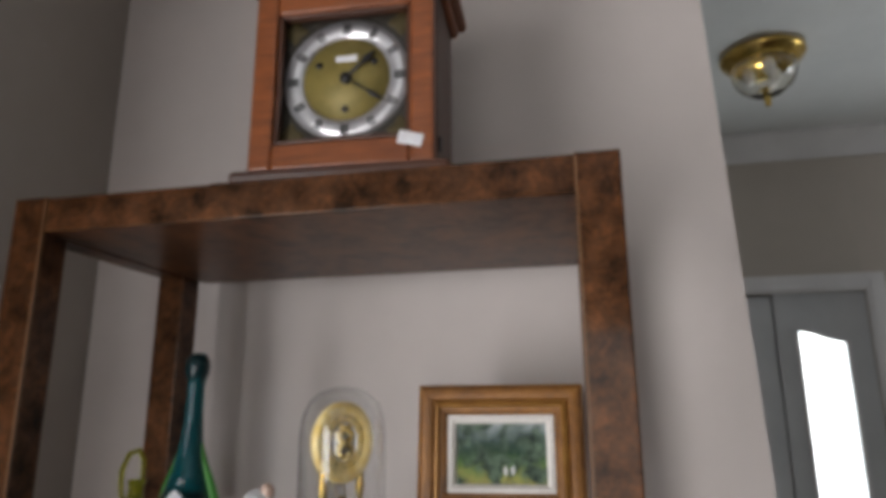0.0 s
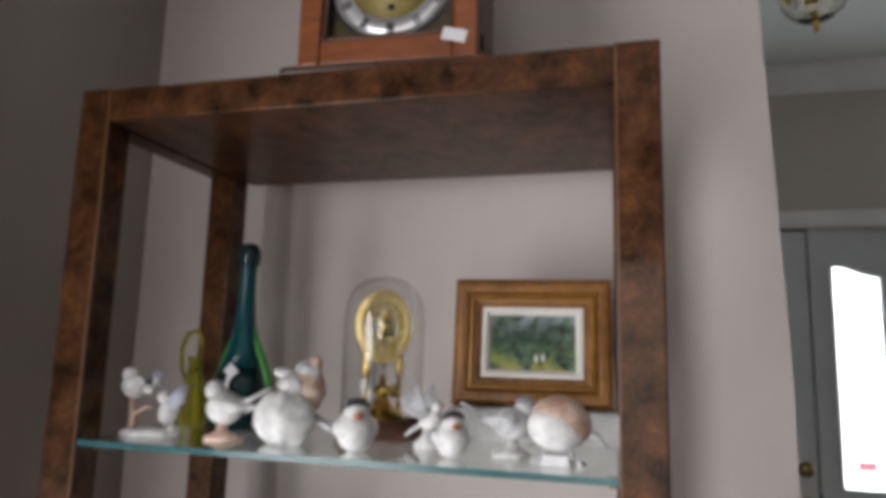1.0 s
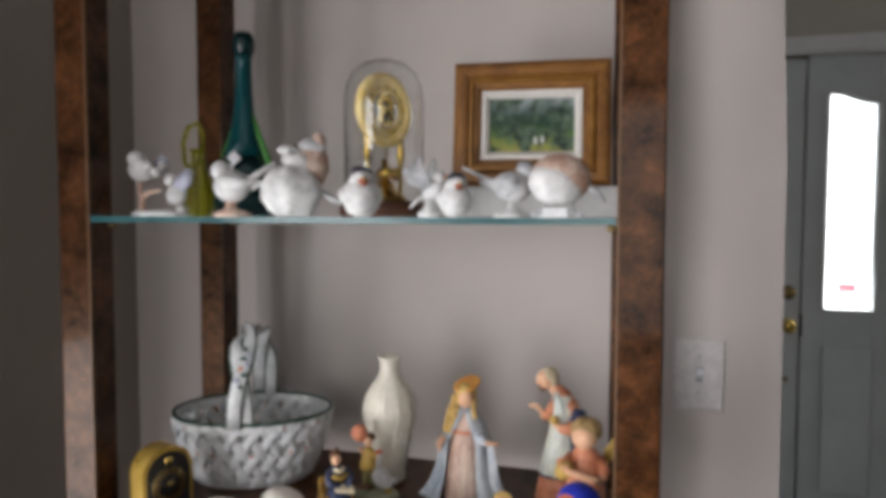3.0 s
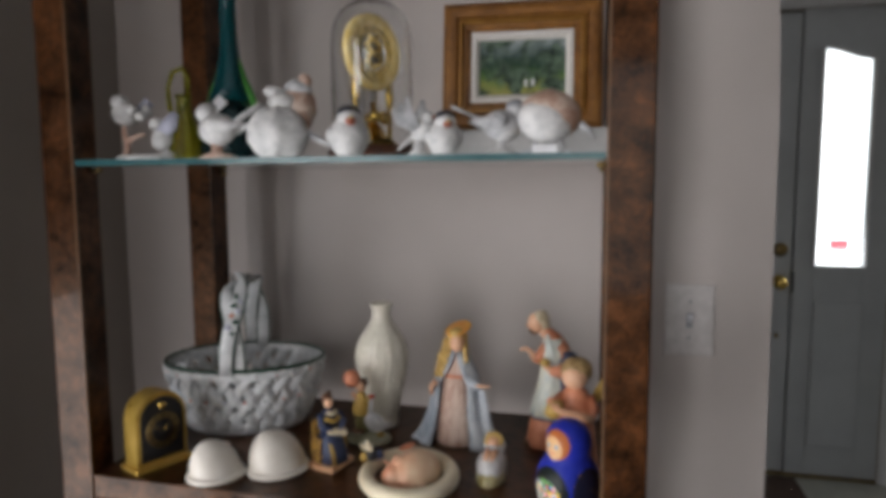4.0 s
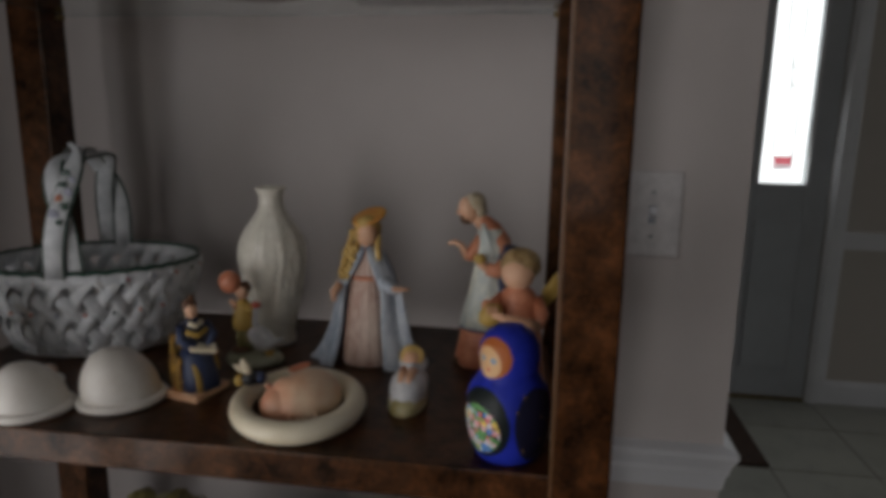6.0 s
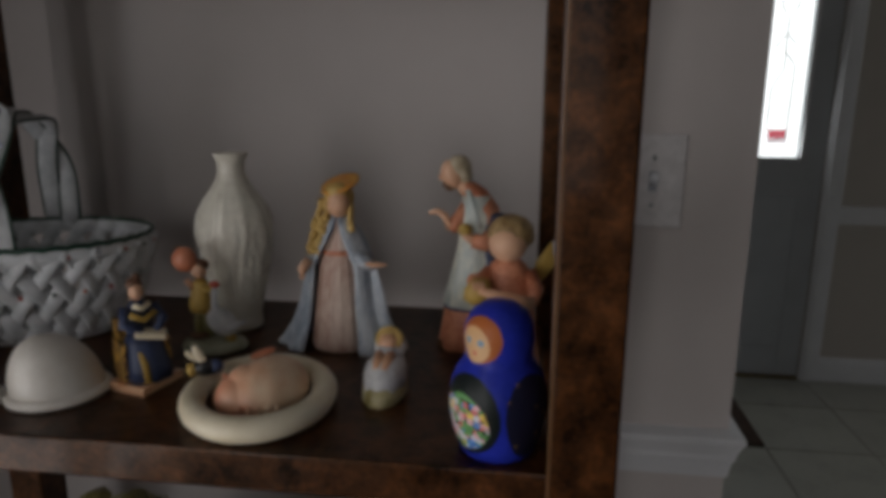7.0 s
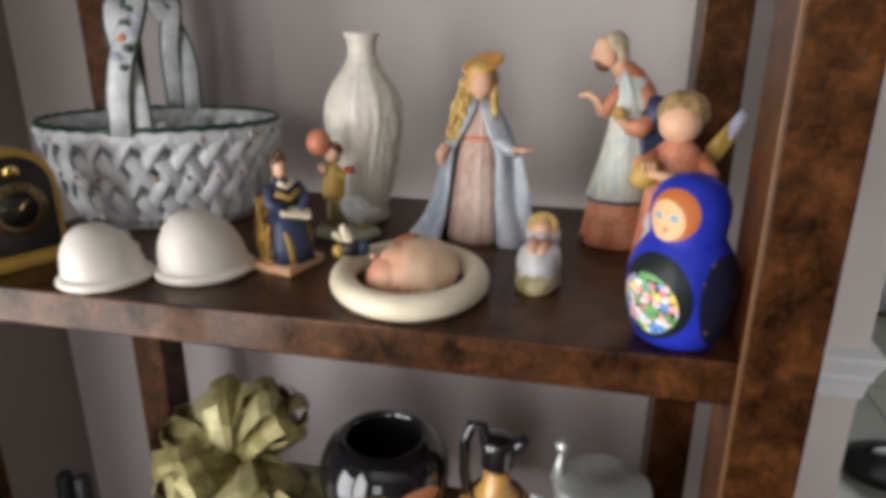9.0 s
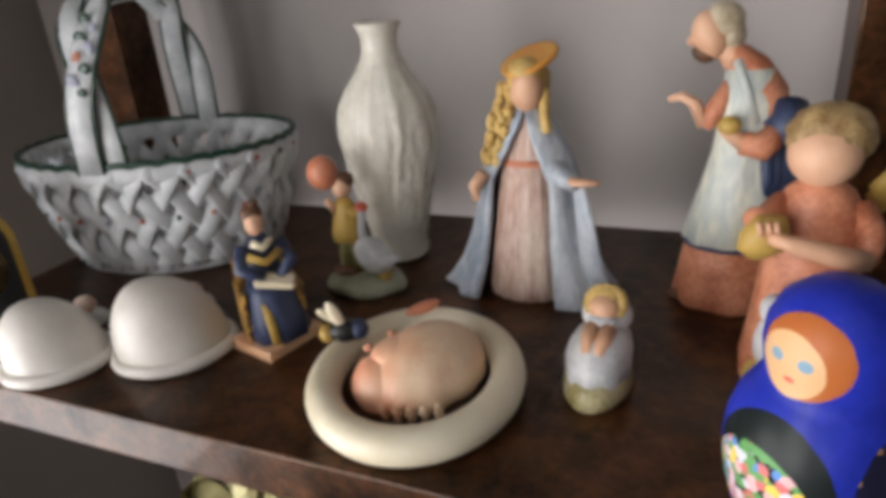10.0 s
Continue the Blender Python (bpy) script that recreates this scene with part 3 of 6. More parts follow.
# ceiling lamp in the hall
cl = thing("ceiling_lamp", pose(0.585, 1.55, CZ), "brass and cut-glass flush ceiling lamp", "ceiling lamp")
Shape(BRASS).lathe([(0.02, -0.001), (0.115, -0.001), (0.132, -0.008), (0.135, -0.018), (0.128, -0.03), (0.112, -0.038), (0.105, -0.05), (0.1, -0.05), (0.098, -0.03), (0.02, -0.02)], 40).out("canopy", cl)
bowl = Shape(glass("cut_glass", (0.95, 0.95, 0.92), 0.08))
fl = lambda a, k: 1 + 0.02 * abs(math.sin(10 * a)) * min(1, 4 * (1 - abs(2 * k - 1)))
bowl.lathe([(0.1, -0.045), (0.103, -0.065), (0.1, -0.09), (0.085, -0.12), (0.055, -0.145), (0.012, -0.155), (0.012, -0.151), (0.053, -0.141), (0.081, -0.117), (0.096, -0.088), (0.099, -0.065), (0.096, -0.045)], 60, fold=fl, caps=False).out("bowl", cl).visible_shadow = False
Shape(BRASS).lathe([(0.004, -0.13), (0.004, -0.15), (0.016, -0.156), (0.009, -0.163), (0.013, -0.172), (0.008, -0.182), (0.011, -0.188), (0.004, -0.198), (0.0, -0.2)], 18).out("finial", cl)
for a in (0.6, 2.7, 4.8):
    Shape(PORCELAIN).blob((0.05 * math.cos(a), 0.05 * math.sin(a), -0.075), (0.02, 0.02, 0.032)).out("bulb", cl)

# doormat and a dark bag on the hall floor
dm = Shape(MAT).box((0, 0, 0), (0.92, 0.57, 0.012), 0.004).out("doormat", None, pose(0.3, 2.025, 0.006), "dark brown rectangular doormat on pale tiles", "doormat")
bag = thing("bag", pose(0.66, 1.24, 0), "small black bag lying on the tiled floor", "bag")
Shape(BLACK).loft([(0, 0, 0.0, 0.1, 0.07), (0, 0, 0.02, 0.115, 0.08), (0, 0, 0.05, 0.11, 0.075), (0.01, 0, 0.075, 0.08, 0.05), (0.01, 0, 0.085, 0.03, 0.02)], 24, lambda a, k: 1 + 0.05 * math.sin(3 * a + 2 * k)).out("pouch", bag)
Shape(BLACK).tube([(-0.07, 0, 0.06), (-0.05, -0.02, 0.1), (0.0, -0.03, 0.115), (0.05, -0.02, 0.1), (0.07, 0, 0.06)], 0.006, 8).out("strap", bag)

# ---- things on the wooden shelf ----


def basket():
    b = thing("basket", pose(-0.612, 0.232, SH, 0, 0, 18), "white openwork porcelain basket with green rim and twisted handle", "basket")
    A0, B0, A1, B1, HH = 0.092, 0.066, 0.124, 0.094, 0.108

    def wall(a, v, out=0.0):
        w = v ** 0.75
        return Vector(((A0 + (A1 - A0) * w + out) * math.cos(a), (B0 + (B1 - B0) * w + out) * math.sin(a), 0.006 + (HH - 0.006) * v))

    s = Shape(LATTICE)
    s.loft([(0, 0, 0, A0 - 0.006, B0 - 0.006), (0, 0, 0.003, A0 + 0.002, B0 + 0.002), (0, 0, 0.012, A0 + 0.003, B0 + 0.003), (0, 0, 0.014, A0 - 0.004, B0 - 0.004), (0, 0, 0.005, A0 - 0.012, B0 - 0.012)], 48)
    s.out("base", b)
    s = Shape(LATTICE)
    N, V = 26, 17
    for way in (1, -1):
        for i in range(N):
            pts = []
            for k in range(V):
                v = 0.04 + 0.93 * k / (V - 1)
                a = 2 * math.pi * (i + way * 2.5 * v) / N
                pts.append(wall(a, v, 0.0024 * way * math.cos(5 * math.pi * v)))
            s.tube(pts, 0.0078, 8, 0.32, up=(math.cos(2 * math.pi * i / N), math.sin(2 * math.pi * i / N), 0.0))
    s.out("lattice", b)
    s = Shape(LATTICE)
    ring = [2 * math.pi * i / 72 for i in range(72)]
    s.tube([wall(a, 0.93) for a in ring], 0.0032, 8, 2.7, closed=True)
    s.out("rim_band", b)
    s = Shape(GREENLINE)
    fine = [2 * math.pi * i / 180 for i in range(180)]
    s.tube([wall(a, 1.0) + Vector((0, 0, 0.0018 * abs(math.sin(18 * a)))) for a in fine], 0.003, 8, closed=True)
    s.out("rim_edging", b, None, "dark green scalloped edging")
    # handle: two flat bands twisted round each other over the short axis
    up = 0.134
    for ph in (0, math.pi):
        pts, left, right = [], [], []
        for k in range(41):
            q = k / 40
            g = math.pi * q
            base = Vector((0, -B1 * math.copysign(abs(math.cos(g)) ** 0.7, math.cos(g)), HH - 0.004 + up * abs(math.sin(g)) ** 0.62))
            w = 3 * math.pi * q + ph + 0.5
            amp = 0.0105 * (1 - 0.25 * math.sin(g))
            pts.append(base + Vector((amp * math.cos(w), 0.005 * math.sin(w) * math.cos(g), 0.005 * math.sin(w) * math.sin(g))))
        s = Shape(LATTICE)
        rr = [0.0108] * 41
        s.tube(pts, rr, 10, 0.28, up=(0, 1, 0.25))
        band = s.out("handle_band", b)
        for sgn in (-1, 1):
            s = Shape(GREENLINE)
            s.tube([p + Vector((sgn * 0.0106, 0, 0)) for p in pts], 0.0016, 6)
            s.out("band_edging", band)
    # small painted sprigs along the front of the handle
    for k, m in enumerate((GREENLINE, LILAC, GREENLINE, CORAL, LILAC, GREENLINE, LILAC, GREENLINE)):
        p = pts[4 + k] + Vector((0.004 * (-1) ** k, -0.0046, 0.001))
        Shape(m).blob(p + Vector((0, 0.0014, 0)), (0.006 if k % 2 else 0.0042, 0.0011, 0.005 if k % 3 else 0.0034), 10, 6, turn(0, 40 * k, 0)).out("painted_sprig", band)
    random.seed(4)
    for i in range(48):
        a = 2 * math.pi * (i + 0.5 * (i // 24)) / 24
        s = Shape((RED, LILAC, RED, GREENLINE, CORAL)[i % 5])
        s.blob(wall(a, 0.91 if i < 24 else 0.52, 0.0032), (0.0022, 0.0022, 0.0022), 8, 5)
        s.out("painted_dot", b)


def ivory_vase():
    prof = [(0.024, 0.0), (0.027, 0.002), (0.0275, 0.008), (0.0265, 0.014), (0.03, 0.035), (0.036, 0.06), (0.041, 0.085), (0.0445, 0.108), (0.0445, 0.122), (0.041, 0.136), (0.034, 0.149), (0.0255, 0.16), (0.0185, 0.17), (0.0158, 0.178), (0.0158, 0.186), (0.0172, 0.192), (0.0205, 0.197), (0.0205, 0.199), (0.018, 0.198), (0.014, 0.186), (0.013, 0.17)]

    def fold(a, k):
        fade = math.sin(math.pi * min(1, k * 1.1))
        p = Vector((math.cos(a), math.sin(a), 0))
        drape = 0.028 * math.cos(14 * a + 5 * noise.noise(p * 2 + Vector((0, 0, 3 * k))))
        flowers = 0.05 * noise.noise(p * 4.2 + Vector((0, 0, 11 * k))) + 0.075 * abs(noise.noise(p * 7 + Vector((0, 0, 20 * k)))) + 0.04 * noise.noise(p * 14 + Vector((0, 0, 40 * k)))
        return 1 + fade * (drape * (0.35 + k) + flowers * max(0, 1.1 - 1.1 * k))

    zs = [p[1] for p in prof[:18]]
    body = [(float(np.interp(z, zs, [p[0] for p in prof[:18]])), float(z)) for z in np.linspace(0, 0.199, 90)]
    Shape(PEARL).lathe(body + prof[18:], 110, fold=fold).out("vase", None, pose(-0.392, 0.268, SH) @ Matrix.Diagonal((0.92, 0.92, 1, 1)), "ivory porcelain vase with draped relief on the shelf", "vase")


def haloed_figurine():
    s = Shape(ROSE)
    pleat = lambda a, k: 1 + 0.045 * math.cos(15 * a) * (1 - 0.6 * k)
    s.loft([(0, 0.0, 0, 0.027, 0.021), (0, 0, 0.004, 0.029, 0.023), (0, 0.002, 0.04, 0.026, 0.02), (0, 0.004, 0.085, 0.0205, 0.016), (0, 0.006, 0.105, 0.019, 0.0145), (0.001, 0.007, 0.122, 0.016, 0.013), (0.003, 0.006, 0.134, 0.008, 0.008), (0.003, 0.005, 0.142, 0.006, 0.006)], 48, pleat)
    s.use(CORAL).loft([(0, 0.005, 0.098, 0.0202, 0.016), (0, 0.005, 0.1, 0.0208, 0.0165), (0, 0.006, 0.102, 0.02, 0.016)], 32)
    s.use(CLOAK)
    wave = lambda a, k: 1 + 0.07 * (1 - k) * math.cos(9 * a + 1) + 0.02 * math.cos(5 * a)
    s.shell([(-0.001, 0.012, 0.0, 0.069, 0.042), (-0.001, 0.012, 0.006, 0.064, 0.04), (0, 0.011, 0.022, 0.054, 0.035), (0, 0.01, 0.045, 0.045, 0.031), (0.001, 0.009, 0.07, 0.0395, 0.029), (0.001, 0.008, 0.088, 0.0365, 0.0275), (0.002, 0.007, 0.108, 0.0285, 0.0245), (0.003, 0.006, 0.124, 0.0195, 0.0185), (0.003, 0.005, 0.137, 0.0102, 0.0122)], -90, 270, 0.003, 60, wave, CLOAKIN, (27, 28, 30, 32, 35, 36, 25, 13, 3))
    s.tube([(0.026, -0.012, 0.1), (0.036, -0.017, 0.094), (0.043, -0.02, 0.0915)], [0.008, 0.0085, 0.0068], 12, 0.7)
    s.tube([(0.043, -0.014, 0.09), (0.047, -0.01, 0.06), (0.05, -0.004, 0.03), (0.058, 0.002, 0.003)], [0.005, 0.0085, 0.01, 0.0125], 12, 0.35, up=(0.5, 1, 0))
    s.use(SKIN)
    s.tube([(0.036, -0.019, 0.094), (0.047, -0.024, 0.0945), (0.06, -0.027, 0.096)], [0.005, 0.0046, 0.0026], 10, 0.6)
    s.tube([(-0.025, -0.016, 0.094), (-0.032, -0.018, 0.084), (-0.031, -0.02, 0.075)], [0.005, 0.005, 0.003], 10)
    s.tube([(0.003, 0.004, 0.132), (0.004, -0.001, 0.146)], [0.0062, 0.0062], 10, up=(0, 1, 0))
    tip = turn(16, 10, 14)
    s.blob((0.005, -0.006, 0.149), (0.0112, 0.0104, 0.0142), 24, 16, tip)
    s.use(HAIR)
    rough = lambda p: p * (1 + 0.06 * noise.noise(p * 300))
    s.blob((0.003, 0.0035, 0.1545), (0.0152, 0.0148, 0.0146), 30, 18, tip, rough)
    s.blob((0.0045, -0.0045, 0.1615), (0.0125, 0.0095, 0.0075), 22, 12, tip, rough)
    # long curls over one shoulder, a short lock on the other
    for k in range(70):
        u = k / 69
        w = 0.0075 + 0.003 * math.sin(math.pi * u)
        wob = math.sin(7.9 * k)
        s.blob((-0.0085 - 0.013 * u + w * 0.6 * wob, -0.002 - 0.009 * u + 0.003 * math.cos(5.1 * k), 0.153 - 0.052 * u), (0.0036, 0.0036, 0.004), 8, 6, None, rough)
    for k in range(9):
        u = k / 8
        s.blob((0.0165 + 0.004 * u + 0.0016 * math.sin(6 * k), -0.002 - 0.007 * u, 0.146 - 0.02 * u), (0.0038, 0.0038, 0.0044), 10, 7, None, rough)
    s.use(HALO)
    s.lathe([(0.008, -0.002), (0.0185, -0.0018), (0.0208, 0.0002), (0.02, 0.0026), (0.0165, 0.002), (0.0, 0.0024)], 36, (0.0035, 0.006, 0.1665), m=turn(20, -13, 0))
    s.out("robed_figurine", None, pose(-0.261, 0.222, SH, 0, 0, -4) @ Matrix.Diagonal((1, 1, 1.035, 1)), "standing robed figurine in pale blue cloak with golden halo", "figurine")


def aproned_figurine():
    s = Shape(RUST)
    fold = lambda a, k: 1 + 0.05 * math.cos(8 * a) * (1 - k)
    s.loft([(0.002, 0, 0.0, 0.036, 0.026), (0.002, 0, 0.004, 0.037, 0.027), (0, 0, 0.03, 0.031, 0.024), (-0.001, 0, 0.048, 0.028, 0.022)], 36, fold)
    s.use(NAVY).loft([(-0.001, 0, 0.044, 0.0297, 0.0237), (-0.001, 0, 0.047, 0.0297, 0.0237)], 36)
    s.use(APRON).loft([(-0.002, -0.001, 0.047, 0.0285, 0.0225), (0.001, -0.001, 0.08, 0.023, 0.019), (0.003, 0, 0.11, 0.0185, 0.016), (0.004, 0, 0.14, 0.017, 0.015), (0.002, 0, 0.16, 0.014, 0.013)], 36, fold)
    s.use(RUST).loft([(0.011, 0.004, 0.1, 0.014, 0.014), (0.012, 0.004, 0.125, 0.0165, 0.0165), (0.0075, 0.004, 0.148, 0.0178, 0.017), (-0.001, 0.003, 0.165, 0.0135, 0.013), (-0.008, 0.002, 0.173, 0.0085, 0.0085)], 26)
    s.use(APRON).tube([(0.008, -0.0145, 0.128), (0.0, -0.016, 0.152), (-0.006, -0.009, 0.166)], 0.003, 8, 0.5, up=(0, 1, 0))
    s.use(NAVY).tube([(0.026, -0.004, 0.138), (0.026, -0.012, 0.128), (0.018, -0.018, 0.124)], [0.011, 0.0112, 0.0092], 14, up=(0, 1, 0))
    for q in range(4):
        s.tube([(0.016 + 0.005 * q, -0.012 + 0.003 * q, 0.118), (0.018 + 0.005 * q, -0.011 + 0.003 * q, 0.092), (0.013 + 0.0052 * q, -0.009 + 0.003 * q, 0.066 + 0.003 * q)], [0.0045, 0.0052, 0.003], 10, up=(0, 1, 0))
    s.use(RUST).tube([(0.024, -0.012, 0.126), (0.012, -0.02, 0.115), (0.001, -0.021, 0.118)], [0.0085, 0.009, 0.0075], 10, up=(0, 1, 0))
    s.tube([(-0.006, -0.002, 0.15), (-0.018, -0.006, 0.132), (-0.023, -0.007, 0.125)], [0.007, 0.0068, 0.0058], 10, up=(0, 1, 0))
    s.use(SKIN).tube([(0.003, -0.021, 0.117), (-0.006, -0.02, 0.123), (-0.013, -0.019, 0.13)], [0.0052, 0.0046, 0.0035], 8, up=(0, 1, 0))
    s.tube([(-0.022, -0.008, 0.126), (-0.029, -0.008, 0.14), (-0.037, -0.008, 0.1445), (-0.045, -0.008, 0.142)], [0.0048, 0.004, 0.0034, 0.002], 8, up=(0, 1, 0))
    s.use(OCHRE).blob((-0.007, -0.022, 0.129), (0.007, 0.005, 0.006), 12, 8)
    s.use(SKIN).blob((-0.0225, -0.003, 0.181), (0.0112, 0.0112, 0.0148), 22, 14, turn(0, -20, 0))
    s.blob((-0.0335, -0.004, 0.1775), (0.0028, 0.003, 0.0034), 10, 7)
    s.tube([(-0.004, 0.001, 0.162), (-0.017, 0.0, 0.178)], [0.009, 0.0078], 12, up=(0, 1, 0))
    ruffle = lambda p: p * (1 + 0.07 * noise.noise(p * 260))
    s.use(GREYHAIR).blob((-0.0165, 0.0, 0.187), (0.0136, 0.0128, 0.0124), 26, 16, turn(0, -24, 0), ruffle)
    s.blob((-0.0105, 0.001, 0.1795), (0.0085, 0.0115, 0.009), 18, 12, None, ruffle)
    s.use(BROWN).blob((-0.0255, -0.003, 0.1695), (0.0075, 0.0072, 0.0052), 16, 10, turn(0, 25, 0), ruffle)
    s.blob((-0.03, -0.006, 0.004), (0.008, 0.006, 0.004), 10, 6)
    s.out("aproned_figurine", None, pose(-0.122, 0.243, SH) @ Matrix.Diagonal((1, 1, 1.015, 1)), "stooping bearded figurine in grey apron over rust robe", "figurine")


def winged_figurine():
    ruffle = lambda p: p * (1 + 0.09 * noise.noise(p * 210) + 0.04 * noise.noise(p * 520))
    s = Shape(RUST)
    s.loft([(0, 0, 0, 0.03, 0.028), (0, 0, 0.01, 0.031, 0.029), (0, 0, 0.05, 0.026, 0.024), (0, 0, 0.085, 0.023, 0.02), (0, 0, 0.104, 0.0215, 0.017), (0, -0.001, 0.114, 0.016, 0.014), (0, -0.002, 0.122, 0.007, 0.008)], 28, lambda a, k: 1 + 0.05 * math.cos(7 * a) * (1 - k))
    s.tube([(0.018, -0.002, 0.106), (0.025, -0.013, 0.094), (0.021, -0.024, 0.086)], [0.0075, 0.0072, 0.006], 12, up=(0, 1, 0))
    s.tube([(-0.016, -0.002, 0.106), (-0.024, -0.012, 0.1), (-0.03, -0.021, 0.102)], [0.0075, 0.0075, 0.0072], 12, up=(0, 1, 0))
    # bare forearm laid across a small yellow lute
    s.use(OCHRE).loft([(-0.028, -0.025, 0.083, 0.004, 0.004), (-0.027, -0.026, 0.088, 0.011, 0.007), (-0.025, -0.026, 0.097, 0.012, 0.0075), (-0.023, -0.025, 0.106, 0.007, 0.005)], 18)
    s.use(SKIN).tube([(0.022, -0.026, 0.086), (0.006, -0.032, 0.09), (-0.012, -0.034, 0.095), (-0.024, -0.034, 0.098)], [0.0054, 0.0054, 0.0045, 0.003], 10)
    for q in range(3):
        s.tube([(-0.019 - 0.004 * q, -0.033, 0.098), (-0.021 - 0.004 * q, -0.034, 0.106)], [0.0018, 0.0014], 6)
    s.use(SKIN).blob((-0.001, -0.004, 0.1335), (0.0172, 0.0172, 0.0168), 26, 16)
    s.use(CHILDHAIR).blob((0.0012, 0.0025, 0.141), (0.0206, 0.0192, 0.0176), 40, 26, turn(-20, 0, 0), ruffle)
    s.use(OCHRE)
    for q in range(4):
        s.tube([(0.023 + 0.001 * q, 0.011, 0.095 + 0.005 * q), (0.033, 0.013, 0.106 + 0.004 * q), (0.045 - 0.002 * q, 0.014, 0.121 + 0.0035 * q)], [0.0042, 0.0046, 0.002], 10, 0.6, up=(0, 1, 0))
    s.use(LILAC)
    for q in range(3):
        s.tube([(0.04, 0.014, 0.119 + 0.004 * q), (0.052 - 0.002 * q, 0.014, 0.139 + 0.003 * q)], [0.0036, 0.0008], 8, 0.6, up=(0, 1, 0))
    s.use(BISQUE).blob((-0.016, -0.03, 0.036), (0.009, 0.009, 0.017), 14, 10)
    s.blob((-0.017, -0.032, 0.057), (0.0068, 0.0068, 0.009), 12, 8)
    s.use(OCHRE).blob((-0.018, -0.028, 0.012), (0.011, 0.012, 0.012), 12, 8)
    s.out("winged_figurine", None, pose(-0.083, 0.155, SH), "small winged child-like figurine in rust dress", "figurine")


def infant_figurine():
    s = Shape(material("gilt_cradle_glaze", (0.26, 0.21, 0.07), (0.58, 0.52, 0.3), 60, 0.3, 0, 0.1, 0.5))
    s.loft([(0, 0, 0, 0.017, 0.03), (0, 0, 0.003, 0.0192, 0.032), (0, 0, 0.01, 0.0188, 0.0315), (0, 0.001, 0.016, 0.0165, 0.029)], 28)
    s.use(BISQUE).loft([(0, 0.001, 0.0115, 0.0182, 0.0295), (0, 0.002, 0.021, 0.0188, 0.0285), (0, 0.004, 0.03, 0.0165, 0.025), (0, 0.006, 0.0355, 0.011, 0.018)], 32, lambda a, k: 1 + 0.025 * math.cos(9 * a + 1))
    # folded arms, head in a ring of curls
    s.use(SKIN)
    for sg in (-1, 1):
        s.tube([(sg * 0.0048, 0.002, 0.037), (sg * 0.0042, -0.008, 0.0345), (sg * 0.003, -0.017, 0.0305)], [0.005, 0.0046, 0.003], 10)
    s.use(BISQUE).blob((0, 0.0185, 0.0385), (0.0152, 0.0125, 0.0125), 20, 12)
    s.use(PALEGREY).blob((0, 0.0045, 0.0405), (0.0085, 0.004, 0.0038), 14, 8)
    s.use(SKIN).blob((0, 0.0115, 0.0455), (0.0088, 0.0085, 0.0086), 18, 12)
    s.use(HAIR)
    for k in range(11):
        a = radians(-30 + 24 * k)
        s.blob((0.0092 * math.cos(a), 0.0145 + 0.004 * math.sin(a), 0.0475 + 0.0065 * math.sin(a)), (0.0042, 0.0044, 0.0042), 10, 7)
    s.blob((0, 0.017, 0.0475), (0.0102, 0.0092, 0.0095), 18, 12)
    s.out("swaddled_figurine", None, pose(-0.188, 0.113, SH, 0, 0, -4), "small swaddled infant figurine in a white cradle", "figurine")


